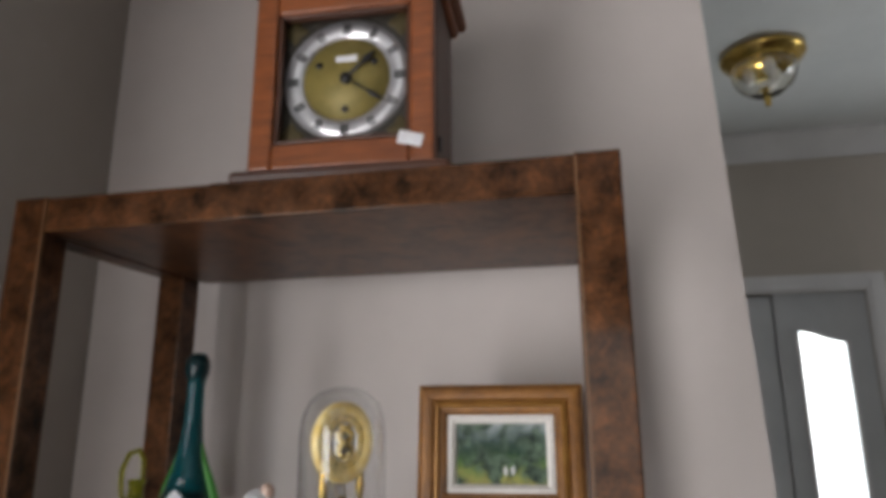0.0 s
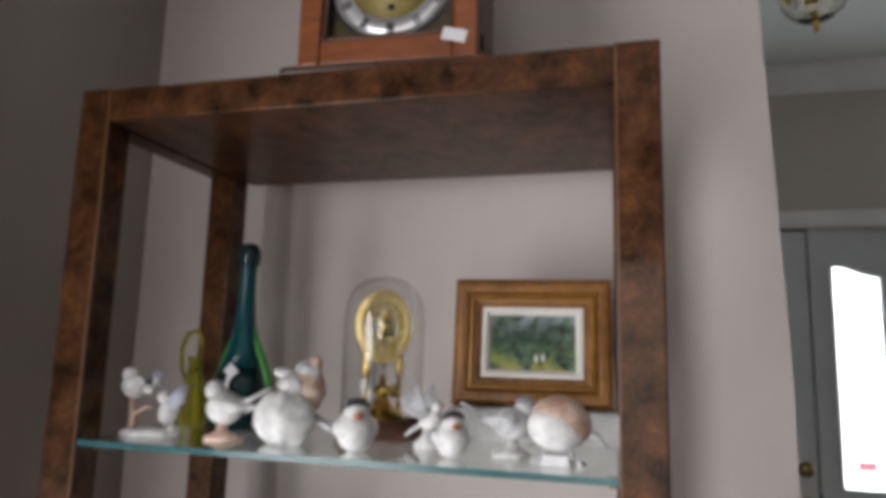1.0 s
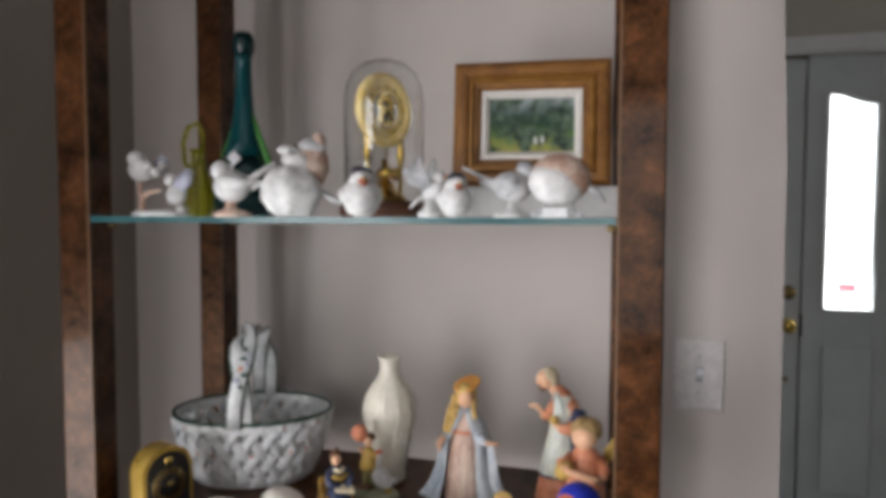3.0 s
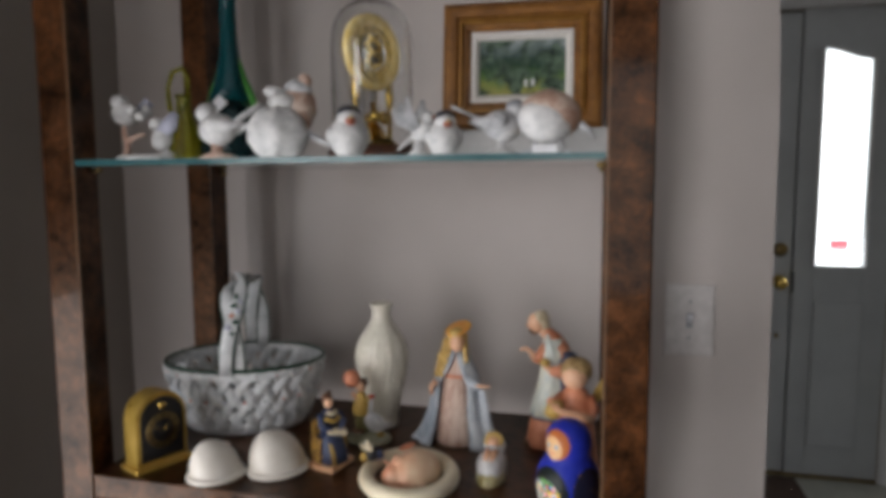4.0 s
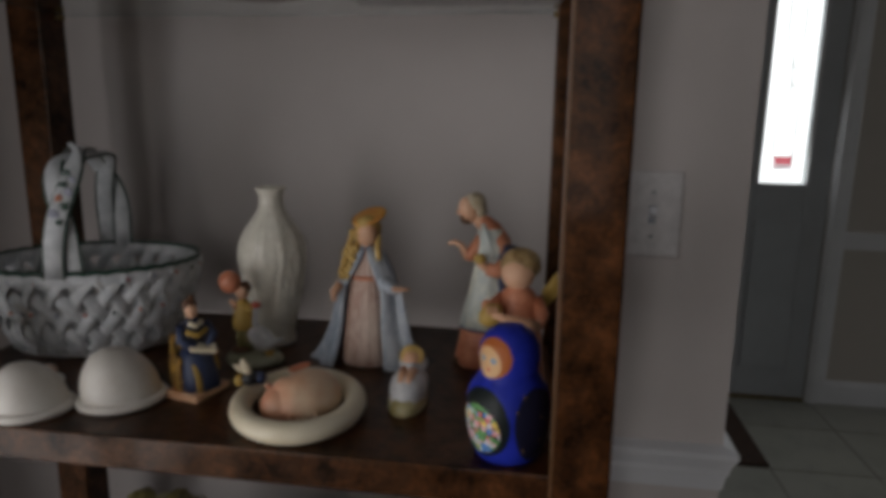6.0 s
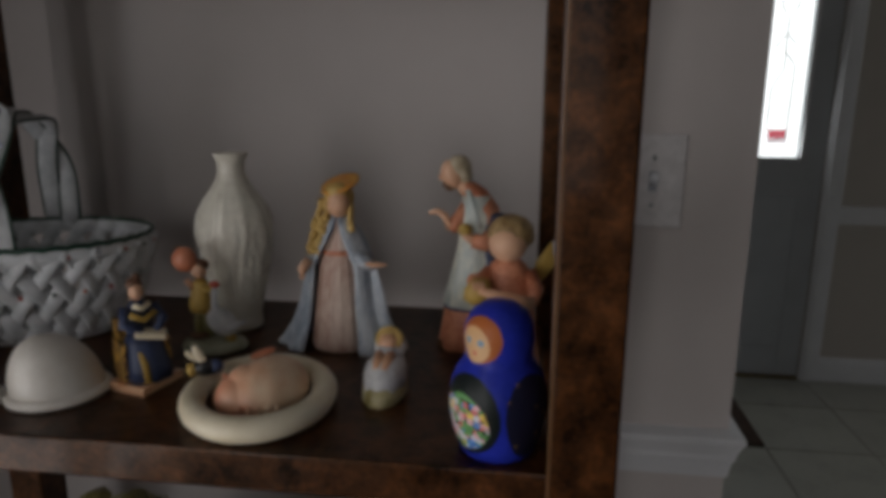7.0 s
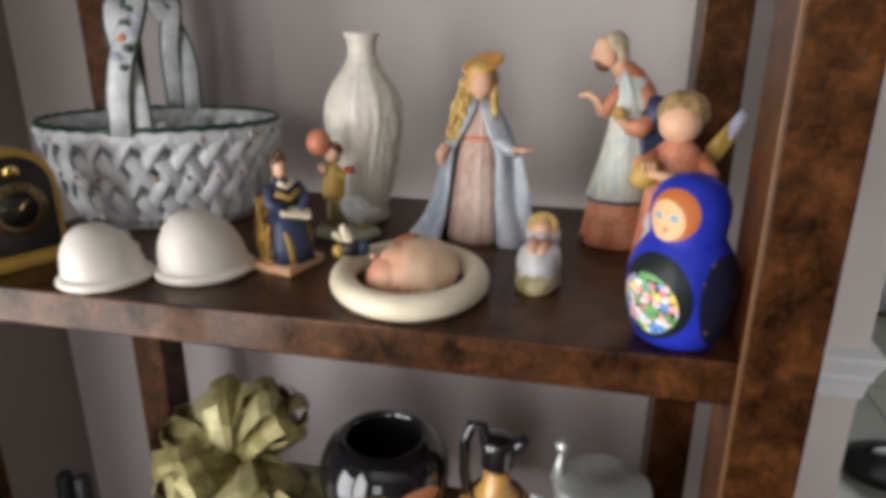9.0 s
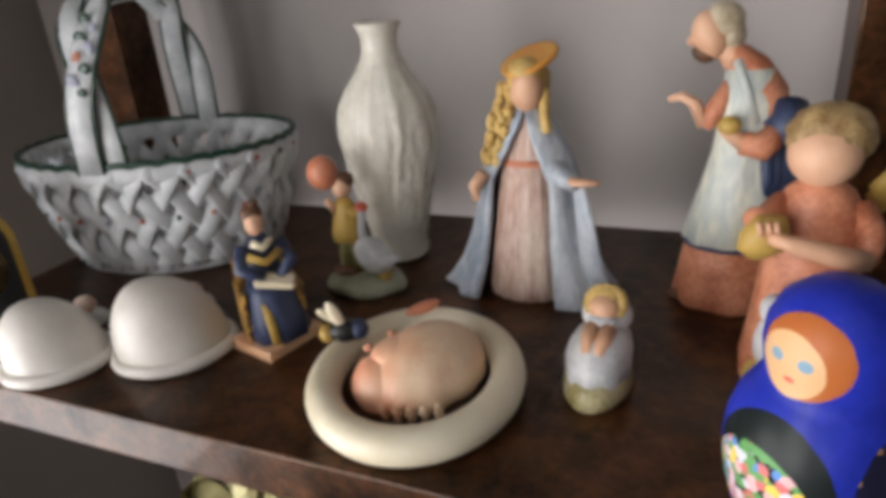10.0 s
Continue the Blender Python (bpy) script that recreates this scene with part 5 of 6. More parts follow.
def dome_clock():
    c = thing("dome_clock", pose(-0.378, 0.205, GLASS), "brass anniversary clock under a clear glass dome", "clock")
    Shape(CHERRYDARK).lathe([(0.0, 0.0), (0.062, 0.0), (0.066, 0.004), (0.066, 0.012), (0.06, 0.018), (0.057, 0.022), (0.0, 0.023)], 40).out("base", c, None, "dark turned wooden base")
    Shape(BRASS).lathe([(0.03, 0.022), (0.034, 0.024), (0.03, 0.03), (0.02, 0.036), (0.012, 0.05), (0.006, 0.056), (0.004, 0.085)], 28).out("plinth", c)
    q = turn(0, 0, 63)
    for x in (-0.033, 0.033):
        p = q @ Vector((x, 0, 0))
        Shape(BRASS).lathe([(0.0055, 0.022), (0.0055, 0.03), (0.0035, 0.034), (0.0035, 0.08), (0.0048, 0.084), (0.006, 0.096), (0.0045, 0.108), (0.0058, 0.118), (0.003, 0.126)], 16, (p.x, p.y, 0)).out("column", c)
    m = (q @ turn(90))
    y = lambda d: q @ Vector((0, d, 0)) + Vector((0, 0, 0.155))
    Shape(GILTBRIGHT).lathe([(0.036, -0.006), (0.05, -0.006), (0.0535, -0.002), (0.0535, 0.004), (0.049, 0.007), (0.036, 0.005), (0.036, -0.006)], 48, y(0), m=m, caps=False).out("bezel", c)
    ring = Shape(GILTBRIGHT).lathe([(0.026, 0.0), (0.0405, 0.0), (0.0405, 0.003), (0.026, 0.003), (0.026, 0.0)], 40, y(-0.001), m=m, caps=False).out("chapter_ring", c, None, "pale gilt chapter ring")
    Shape(PLASTIC).lathe([(0.025, 0), (0.025, 0.001), (0.0, 0.001)], 32, y(0.003), m=m).out("back_plate", c)
    for sg in (1, -1):
        pts = [q @ Vector((0.014 * math.sin(2.2 * k / 10 * math.pi) * sg, -0.004, 0.042 * (k / 10) - 0.021)) + Vector((0, 0, 0.155)) for k in range(11)]
        Shape(GILTBRIGHT).tube(pts, 0.0042, 8).out("scrollwork", c)
    for k in range(12):
        a = 2 * math.pi * k / 12
        p = q @ Vector((0.033 * math.sin(a), -0.0052, 0.033 * math.cos(a))) + Vector((0, 0, 0.155))
        Shape(DARKBRASS).box(p, (0.0014, 0.0008, 0.0055), 0, q @ turn(0, math.degrees(a), 0)).out("numeral_bar", ring)
    for a, l in ((150, 0.02), (205, 0.026)):
        a = radians(a)
        Shape(BLACK).tube([y(-0.007), q @ Vector((l * math.sin(a), -0.007, l * math.cos(a))) + Vector((0, 0, 0.155))], [0.0016, 0.0008], 6).out("pointer", c)
    for k in range(4):
        a = math.pi / 2 * k + 0.5
        Shape(BRASS).blob((0.016 * math.cos(a), 0.016 * math.sin(a), 0.063), (0.0088, 0.0088, 0.0095), 14, 10).out("pendulum_ball", c)
    for x in (-0.016, 0.006):
        p = q @ Vector((x, 0.006, 0))
        Shape(SILVER).tube([(p.x, p.y, 0.025), (p.x, p.y, 0.11)], 0.0055, 10).out("rod", c)
    s = Shape(DOMEGLASS)
    s.lathe([(0.0585, 0.022), (0.0585, 0.165), (0.056, 0.188), (0.048, 0.207), (0.034, 0.22), (0.016, 0.2265), (0.004, 0.2279), (0.0005, 0.228), (0.0005, 0.2262), (0.004, 0.2261), (0.0157, 0.2247), (0.033, 0.2183), (0.0468, 0.2058), (0.0545, 0.1872), (0.0568, 0.165), (0.0568, 0.022)], 48)
    s.out("glass_dome", c, None, "clear glass dome").visible_shadow = False


def painting_material():
    """A loose landscape in oils: dark trees and pale sky flecks above, green fading to ochre grass below."""
    m = material("oil_painting", (0.006, 0.016, 0.013), (0.12, 0.18, 0.12), 60, 0.55, 0, 0.3, 0.7, 0, (1, 1, 1), 0.25)
    t = m.node_tree
    add, link = t.nodes.new, t.links.new
    b = t.nodes["Principled BSDF"]
    trees = [n for n in t.nodes if n.type == "VALTORGB"][0].outputs[0]
    co = add("ShaderNodeTexCoord")
    sep = add("ShaderNodeSeparateXYZ")
    link(co.outputs["Object"], sep.inputs[0])
    jit = add("ShaderNodeTexNoise")
    jit.inputs["Scale"].default_value = 55
    link(co.outputs["Object"], jit.inputs["Vector"])
    hgt = add("ShaderNodeMath")
    hgt.operation = "MULTIPLY_ADD"
    link(jit.outputs[0], hgt.inputs[0])
    hgt.inputs[1].default_value = 0.03
    link(sep.outputs[2], hgt.inputs[2])
    mr = add("ShaderNodeMapRange")
    mr.inputs["From Min"].default_value, mr.inputs["From Max"].default_value = -0.035, 0.055
    link(hgt.outputs[0], mr.inputs["Value"])
    ramp = add("ShaderNodeValToRGB")
    e = ramp.color_ramp.elements
    e[0].position, e[0].color = 0.0, (0.38, 0.32, 0.1, 1)
    e[1].position, e[1].color = 1.0, (0.3, 0.34, 0.34, 1)
    for p, c in ((0.22, (0.28, 0.3, 0.08, 1)), (0.42, (0.09, 0.18, 0.05, 1)), (0.58, (0.012, 0.045, 0.02, 1)), (0.72, (0.03, 0.06, 0.05, 1)), (0.88, (0.16, 0.2, 0.2, 1))):
        e.new(p).color = c
    link(mr.outputs[0], ramp.inputs[0])
    mix = add("ShaderNodeMix")
    mix.data_type, mix.blend_type = "RGBA", "MIX"
    leaf = add("ShaderNodeTexNoise")
    leaf.inputs["Scale"].default_value, leaf.inputs["Detail"].default_value, leaf.inputs["Distortion"].default_value = 34, 8, 0.8
    link(co.outputs["Object"], leaf.inputs["Vector"])
    mask = add("ShaderNodeMapRange")
    mask.inputs["From Min"].default_value, mask.inputs["From Max"].default_value = 0.4, 0.56
    link(leaf.outputs[0], mask.inputs["Value"])
    link(mask.outputs[0], mix.inputs[0])
    link(ramp.outputs[0], mix.inputs[6])
    link(trees, mix.inputs[7])
    link(mix.outputs[2], b.inputs["Base Color"])
    return m


def framed_picture():
    w, h = 0.23, 0.186
    f = thing("framed_picture", pose(-0.171, 0.262, GLASS + 0.045, -7, 0, 4), "small landscape oil painting in a gilded wooden frame", "picture")

    def border(x, z, d0, d1, y0, y1, mat, name, label=""):
        """A mitred border: outer half-sizes x, z; from inset d0 at depth y0 to inset d1 at depth y1."""
        for k in range(4):
            s = Shape(mat)
            cs = [(-1, -1), (1, -1), (1, 1), (-1, 1)]
            a, b2 = cs[k], cs[(k + 1) % 4]
            rings = []
            for sx, sz in (a, b2):
                rings.append([Vector((sx * (x - d), yy, h / 2 + sz * (z - d))) for d, yy in ((d0, 0.012), (d0, y0), ((d0 + d1) / 2, (y0 + y1) / 2 - 0.0025), (d1, y1), (d1, 0.012))])
            s.grid(rings, smooth=False)
            s.out(name, f, None, label if k == 0 else "")

    border(w / 2, h / 2, 0.0, 0.014, -0.008, -0.014, GILT, "frame_outer", "gilded outer moulding")
    border(w / 2, h / 2, 0.014, 0.024, -0.012, -0.006, GILT, "frame_cove")
    border(w / 2, h / 2, 0.024, 0.031, -0.011, -0.008, GILTLIGHT, "frame_bead")
    border(w / 2, h / 2, 0.031, 0.041, -0.005, 0.001, GILT, "frame_inner")
    border(w / 2, h / 2, 0.041, 0.052, -0.001, 0.003, LINEN, "liner", "pale linen liner")
    Shape(painting_material()).box((0, 0, 0), (w - 0.1, 0.004, h - 0.1), 0).out("canvas", f, pose(0, 0.008, h / 2), "green landscape painting with two white dabs")
    for x, z in ((0.006, 0.07), (0.016, 0.071)):
        Shape(PAPER).blob((x, 0.0058, z), (0.0026, 0.0008, 0.006), 10, 8).out("paint_dab", f)
    Shape(GILT).box((0, 0.014, h / 2), (w - 0.01, 0.006, h - 0.01), 0).out("backing", f)


def white_stand():
    Shape(plain("pale_grey_block", (0.42, 0.41, 0.4), 0.5)).box((0, 0, 0.022), (0.235, 0.085, 0.044), 0.003).out("display_block", None, pose(-0.166, 0.268, GLASS, 0, 0, 4), "plain pale block supporting the framed picture", "display stand")


def bird(x, y, rz, sc, coat, wing, cap=None, stump=None, tail=0.03, lift=0.0, belly=None, label="", beak=OCHRE, upright=0.0):
    """A porcelain bird, one mesh: body, head, beak, folded wings, tail and its foot or stump."""
    s = Shape(stump or coat)
    if stump:
        s.loft([(0, 0, 0, 0.022, 0.018), (0, 0, 0.003, 0.023, 0.019), (0, 0, 0.007, 0.014, 0.011), (0.002, 0, lift * 0.6, 0.006, 0.006), (0.002, 0, lift + 0.008, 0.006, 0.006)], 16, lambda a, k: 1 + 0.15 * math.cos(5 * a + 4 * k))
    tilt = turn(0, upright, 0)
    z = lift + 0.019
    s.use(coat).blob((0, 0, z), (0.024, 0.018, 0.0185), 22, 14, tilt, lambda p: Vector((p.x, p.y * (1 - 6 * max(0, -p.x)), p.z)))
    if belly:
        s.use(belly).blob((0.004, 0, z - 0.004), (0.02, 0.0165, 0.0165), 20, 12)
    hx, hz = 0.0175, z + 0.019
    s.use(coat).blob((hx, 0, hz), (0.0125, 0.0115, 0.0118), 18, 12)
    if cap:
        s.use(cap).blob((hx - 0.001, 0, hz + 0.0035), (0.0112, 0.0108, 0.0092), 16, 10)
    s.use(beak).loft([(hx + 0.011, 0, hz - 0.004, 0.002, 0.003), (hx + 0.0125, 0, hz - 0.001, 0.004, 0.0036), (hx + 0.0125, 0, hz + 0.002, 0.001, 0.001)], 10)
    for sg in (-1, 1):
        s.use(wing).tube([(0.006, sg * 0.016, z + 0.006), (-0.008, sg * 0.0175, z + 0.003), (-0.022, sg * 0.012, z + 0.002), (-0.022 - tail * 0.5, sg * 0.006, z + 0.004)], [0.006, 0.0098, 0.0072, 0.002], 10, 0.42, up=(0, 1, 0))
    s.use(wing).tube([(-0.016, 0, z + 0.002), (-0.026, 0, z + 0.006), (-0.026 - tail, 0, z + 0.006 + tail * 0.45)], [0.008, 0.0062, 0.005], 10, 0.4)
    s.out("bird_figurine", None, pose(x, y, GLASS, 0, 0, rz) @ Matrix.Scale(sc, 4), label, "bird figurine", "porcelain birds on the glass shelf")


def round_bird(x, y, rz, sc, coat, cap, throat, label, speck=None):
    """A plump porcelain chick, one mesh."""
    s = Shape(coat)
    s.blob((0, 0, 0.026), (0.027, 0.026, 0.027), 32, 20, None, lambda p: Vector((p.x, p.y, max(p.z, -0.0255) * (1.0 if p.z < 0 else 1.15))) * (1 + 0.05 * noise.noise(p * 110) + 0.02 * noise.noise(p * 320)))
    s.blob((0.009, 0, 0.051), (0.0165, 0.016, 0.014), 20, 12)
    if cap:
        s.use(cap).blob((0.005, 0, 0.0575), (0.0168, 0.0164, 0.0116), 20, 12)
    if throat:
        s.use(throat).blob((0.0215, 0, 0.0475), (0.0062, 0.0075, 0.0062), 12, 8)
    s.use(OCHRE).loft([(0.025, 0, 0.049, 0.002, 0.002), (0.0275, 0, 0.0515, 0.0034, 0.003), (0.026, 0, 0.054, 0.001, 0.001)], 10)
    for sg in (-1, 1):
        s.use(speck or coat).tube([(0.008, sg * 0.024, 0.036), (-0.006, sg * 0.0265, 0.029), (-0.02, sg * 0.019, 0.025)], [0.006, 0.01, 0.004], 10, 0.4, up=(0, 1, 0))
    s.use(speck or coat).tube([(-0.018, 0, 0.025), (-0.03, 0, 0.031), (-0.038, 0, 0.037)], [0.009, 0.007, 0.003], 10, 0.45)
    s.out("chick_figurine", None, pose(x, y, GLASS, 0, 0, rz) @ Matrix.Scale(sc, 4), label, "bird figurine", "porcelain birds on the glass shelf")


def winged_bird():
    s = Shape(BISQUE)
    s.loft([(0, 0, 0, 0.016, 0.014), (0, 0, 0.004, 0.017, 0.015), (0, 0, 0.012, 0.009, 0.008), (0.002, 0, 0.024, 0.006, 0.006)], 16, lambda a, k: 1 + 0.1 * math.cos(5 * a))
    s.blob((0.004, 0, 0.036), (0.017, 0.011, 0.0135), 20, 12, turn(0, -40, 0))
    s.blob((0.013, 0, 0.053), (0.009, 0.0088, 0.009), 18, 12)
    s.use(CORAL).loft([(0.02, 0, 0.05, 0.002, 0.002), (0.0225, 0, 0.053, 0.003, 0.002), (0.022, 0, 0.055, 0.001, 0.001)], 10)
    s.use(PALEGREY)
    for sg in (-1, 1):
        for q in range(3):
            s.tube([(0.002, sg * 0.009, 0.038), (-0.006 - 0.004 * q, sg * (0.017 + 0.002 * q), 0.054 - 0.002 * q), (-0.006 - 0.009 * q, sg * (0.02 + 0.004 * q), 0.078 - 0.008 * q)], [0.007, 0.0115, 0.0036], 10, 0.25, up=(0.3, 1, 0))
    s.use(BISQUE).tube([(-0.006, 0, 0.03), (-0.022, 0, 0.02), (-0.032, 0, 0.012)], [0.008, 0.007, 0.003], 10, 0.4)
    s.out("bird_figurine", None, pose(-0.286, 0.125, GLASS, 0, 0, -14), "porcelain bird with raised lilac-grey wings", "bird figurine", "porcelain birds on the glass shelf")


def branch_pair():
    """Two small birds on one branching porcelain stump, one mesh."""
    s = Shape(BISQUE)
    s.loft([(0.012, 0, 0, 0.036, 0.024), (0.012, 0, 0.004, 0.038, 0.025), (0.012, 0, 0.009, 0.03, 0.02)], 26, lambda a, k: 1 + 0.07 * math.cos(7 * a))
    s.use(ROSE).tube([(-0.014, 0, 0.006), (-0.012, 0, 0.022), (-0.016, 0, 0.04), (-0.014, 0, 0.052)], [0.005, 0.004, 0.0035, 0.003], 8, up=(0, 1, 0))
    s.tube([(-0.013, 0, 0.026), (0.002, -0.002, 0.034), (0.014, -0.003, 0.036)], [0.0035, 0.003, 0.002], 8, up=(0, 1, 0))
    s.use(BISQUE).blob((-0.013, 0, 0.064), (0.0185, 0.016, 0.0165), 20, 12)
    s.blob((-0.018, -0.004, 0.079), (0.0125, 0.0115, 0.011), 18, 10)
    for k in range(7):
        a = 0.9 * k
        s.blob((0.004 + 0.012 * math.cos(a), 0.012 * math.sin(a), 0.066 + 0.006 * math.sin(2 * a)), (0.0075, 0.0075, 0.0068), 10, 7)
    s.use(LILAC).tube([(0.002, 0.006, 0.07), (0.014, 0.008, 0.08), (0.022, 0.008, 0.076)], [0.005, 0.007, 0.002], 8, 0.4, up=(0, 1, 0))
    s.use(BISQUE).blob((0.036, 0, 0.03), (0.0135, 0.0115, 0.017), 18, 12, turn(0, 20, 0))
    s.blob((0.029, -0.002, 0.05), (0.0095, 0.009, 0.009), 16, 10)
    s.use(LILAC).tube([(0.038, -0.006, 0.036), (0.05, -0.006, 0.05), (0.056, -0.004, 0.066)], [0.009, 0.0115, 0.004], 10, 0.35, up=(0, 1, 0))
    s.tube([(0.034, 0.008, 0.036), (0.044, 0.012, 0.052), (0.052, 0.012, 0.066)], [0.009, 0.0105, 0.004], 10, 0.35, up=(0, 1, 0))
    s.use(BISQUE).tube([(0.038, 0, 0.012), (0.044, 0, 0.004)], [0.008, 0.01], 8)
    s.out("bird_figurine", None, pose(-0.674, 0.075, GLASS, 0, 0, 14), "pair of white porcelain birds on a branching stump", "bird figurine", "porcelain birds on the glass shelf")


def perched_wren():
    """A round white bird with a smaller hooded bird behind it, one mesh."""
    s = Shape(BISQUE)
    lobes = lambda p: Vector((p.x, p.y, max(p.z, -0.031))) * (1 + 0.035 * math.cos(6 * math.atan2(p.y, p.x) + 1) + 0.07 * noise.noise(p * 90) + 0.03 * noise.noise(p * 300))
    fluff = lambda p: p * (1 + 0.14 * noise.noise(p * 120 + Vector((3, 1, 2))) + 0.06 * noise.noise(p * 330))
    s.blob((0, 0, 0.032), (0.041, 0.034, 0.035), 44, 26, None, lobes)
    s.use(TAN).blob((0.018, 0.02, 0.064), (0.026, 0.022, 0.03), 30, 18, turn(0, 15, 0), fluff)
    s.use(BISQUE).blob((0.006, 0.002, 0.072), (0.019, 0.014, 0.014), 26, 14, turn(0, 10, 0), fluff)
    s.use(PALEGREY).blob((0.021, 0.022, 0.09), (0.019, 0.016, 0.014), 26, 14, turn(0, 20, 0), fluff)
    s.use(BISQUE).blob((-0.006, 0.01, 0.086), (0.017, 0.011, 0.0085), 20, 12, turn(0, 12, 0), fluff)
    s.use(TAN).blob((0.031, 0.022, 0.102), (0.0095, 0.0085, 0.0085), 16, 10, turn(0, 35, 0), fluff)
    s.use(PALEGREY).tube([(0.034, 0.012, 0.034), (0.054, 0.014, 0.024), (0.074, 0.016, 0.014)], [0.012, 0.009, 0.003], 10, 0.45)
    s.out("bird_figurine", None, pose(-0.463, 0.078, GLASS), "plump white porcelain bird with a smaller one perched behind", "bird figurine", "porcelain birds on the glass shelf")


def brown_quail():
    soft = lambda p: p * (1 + 0.03 * noise.noise(p * 70) + 0.012 * noise.noise(p * 300))
    s = Shape(TAN)
    s.blob((0, 0, 0.046), (0.035, 0.028, 0.029), 36, 22, turn(0, 10, 0), soft)
    s.use(BISQUE).blob((-0.005, -0.006, 0.0395), (0.0325, 0.0255, 0.0255), 32, 20, turn(0, 14, 0), soft)
    s.use(CORAL).blob((-0.004, -0.004, 0.066), (0.013, 0.01, 0.0075), 16, 8, turn(0, -8, 0), soft)
    s.use(PALEGREY).tube([(0.026, 0.004, 0.04), (0.042, 0.006, 0.03), (0.052, 0.008, 0.018)], [0.01, 0.007, 0.002], 10, 0.5)
    for x in (-0.02, 0.016):
        s.use(PALEGREY).tube([(x * 0.6, -0.002, 0.024), (x, -0.006, 0.006), (x * 1.5, -0.016, 0.0025)], [0.0036, 0.0026, 0.0024], 8, up=(0, 1, 0))
    s.use(BISQUE).loft([(0, -0.002, 0, 0.026, 0.015), (0, -0.002, 0.003, 0.024, 0.014)], 22, lambda a, k: 1 + 0.15 * math.cos(5 * a))
    s.use(PAPER).box((-0.004, -0.024, 0.006), (0.028, 0.001, 0.011), 0, turn(-20))
    s.out("bird_figurine", None, pose(-0.113, 0.072, GLASS), "round brown and white porcelain quail with paper tag", "bird figurine", "porcelain birds on the glass shelf")


bottle()
yellow_pitcher()
dome_clock()
white_stand()
framed_picture()
branch_pair()
bird(-0.55, 0.078, 165, 1.15, BISQUE, BISQUE, None, ROSE, 0.042, 0.016, None, "white porcelain bird on a pink coral stump", BISQUE)
perched_wren()
round_bird(-0.357, 0.06, -62, 0.92, BISQUE, CAPDARK, THROAT, "white porcelain chick with charcoal cap and coral throat")
winged_bird()
round_bird(-0.237, 0.062, -62, 0.78, BISQUE, CAPDARK, THROAT, "small white porcelain chick with black cap")
bird(-0.175, 0.105, 20, 1.0, PALEGREY, PALEGREY, GREY, BISQUE, 0.036, 0.02, BISQUE, "grey and white porcelain bird on a pale stump", GREY)
brown_quail()

# ---- on top ----


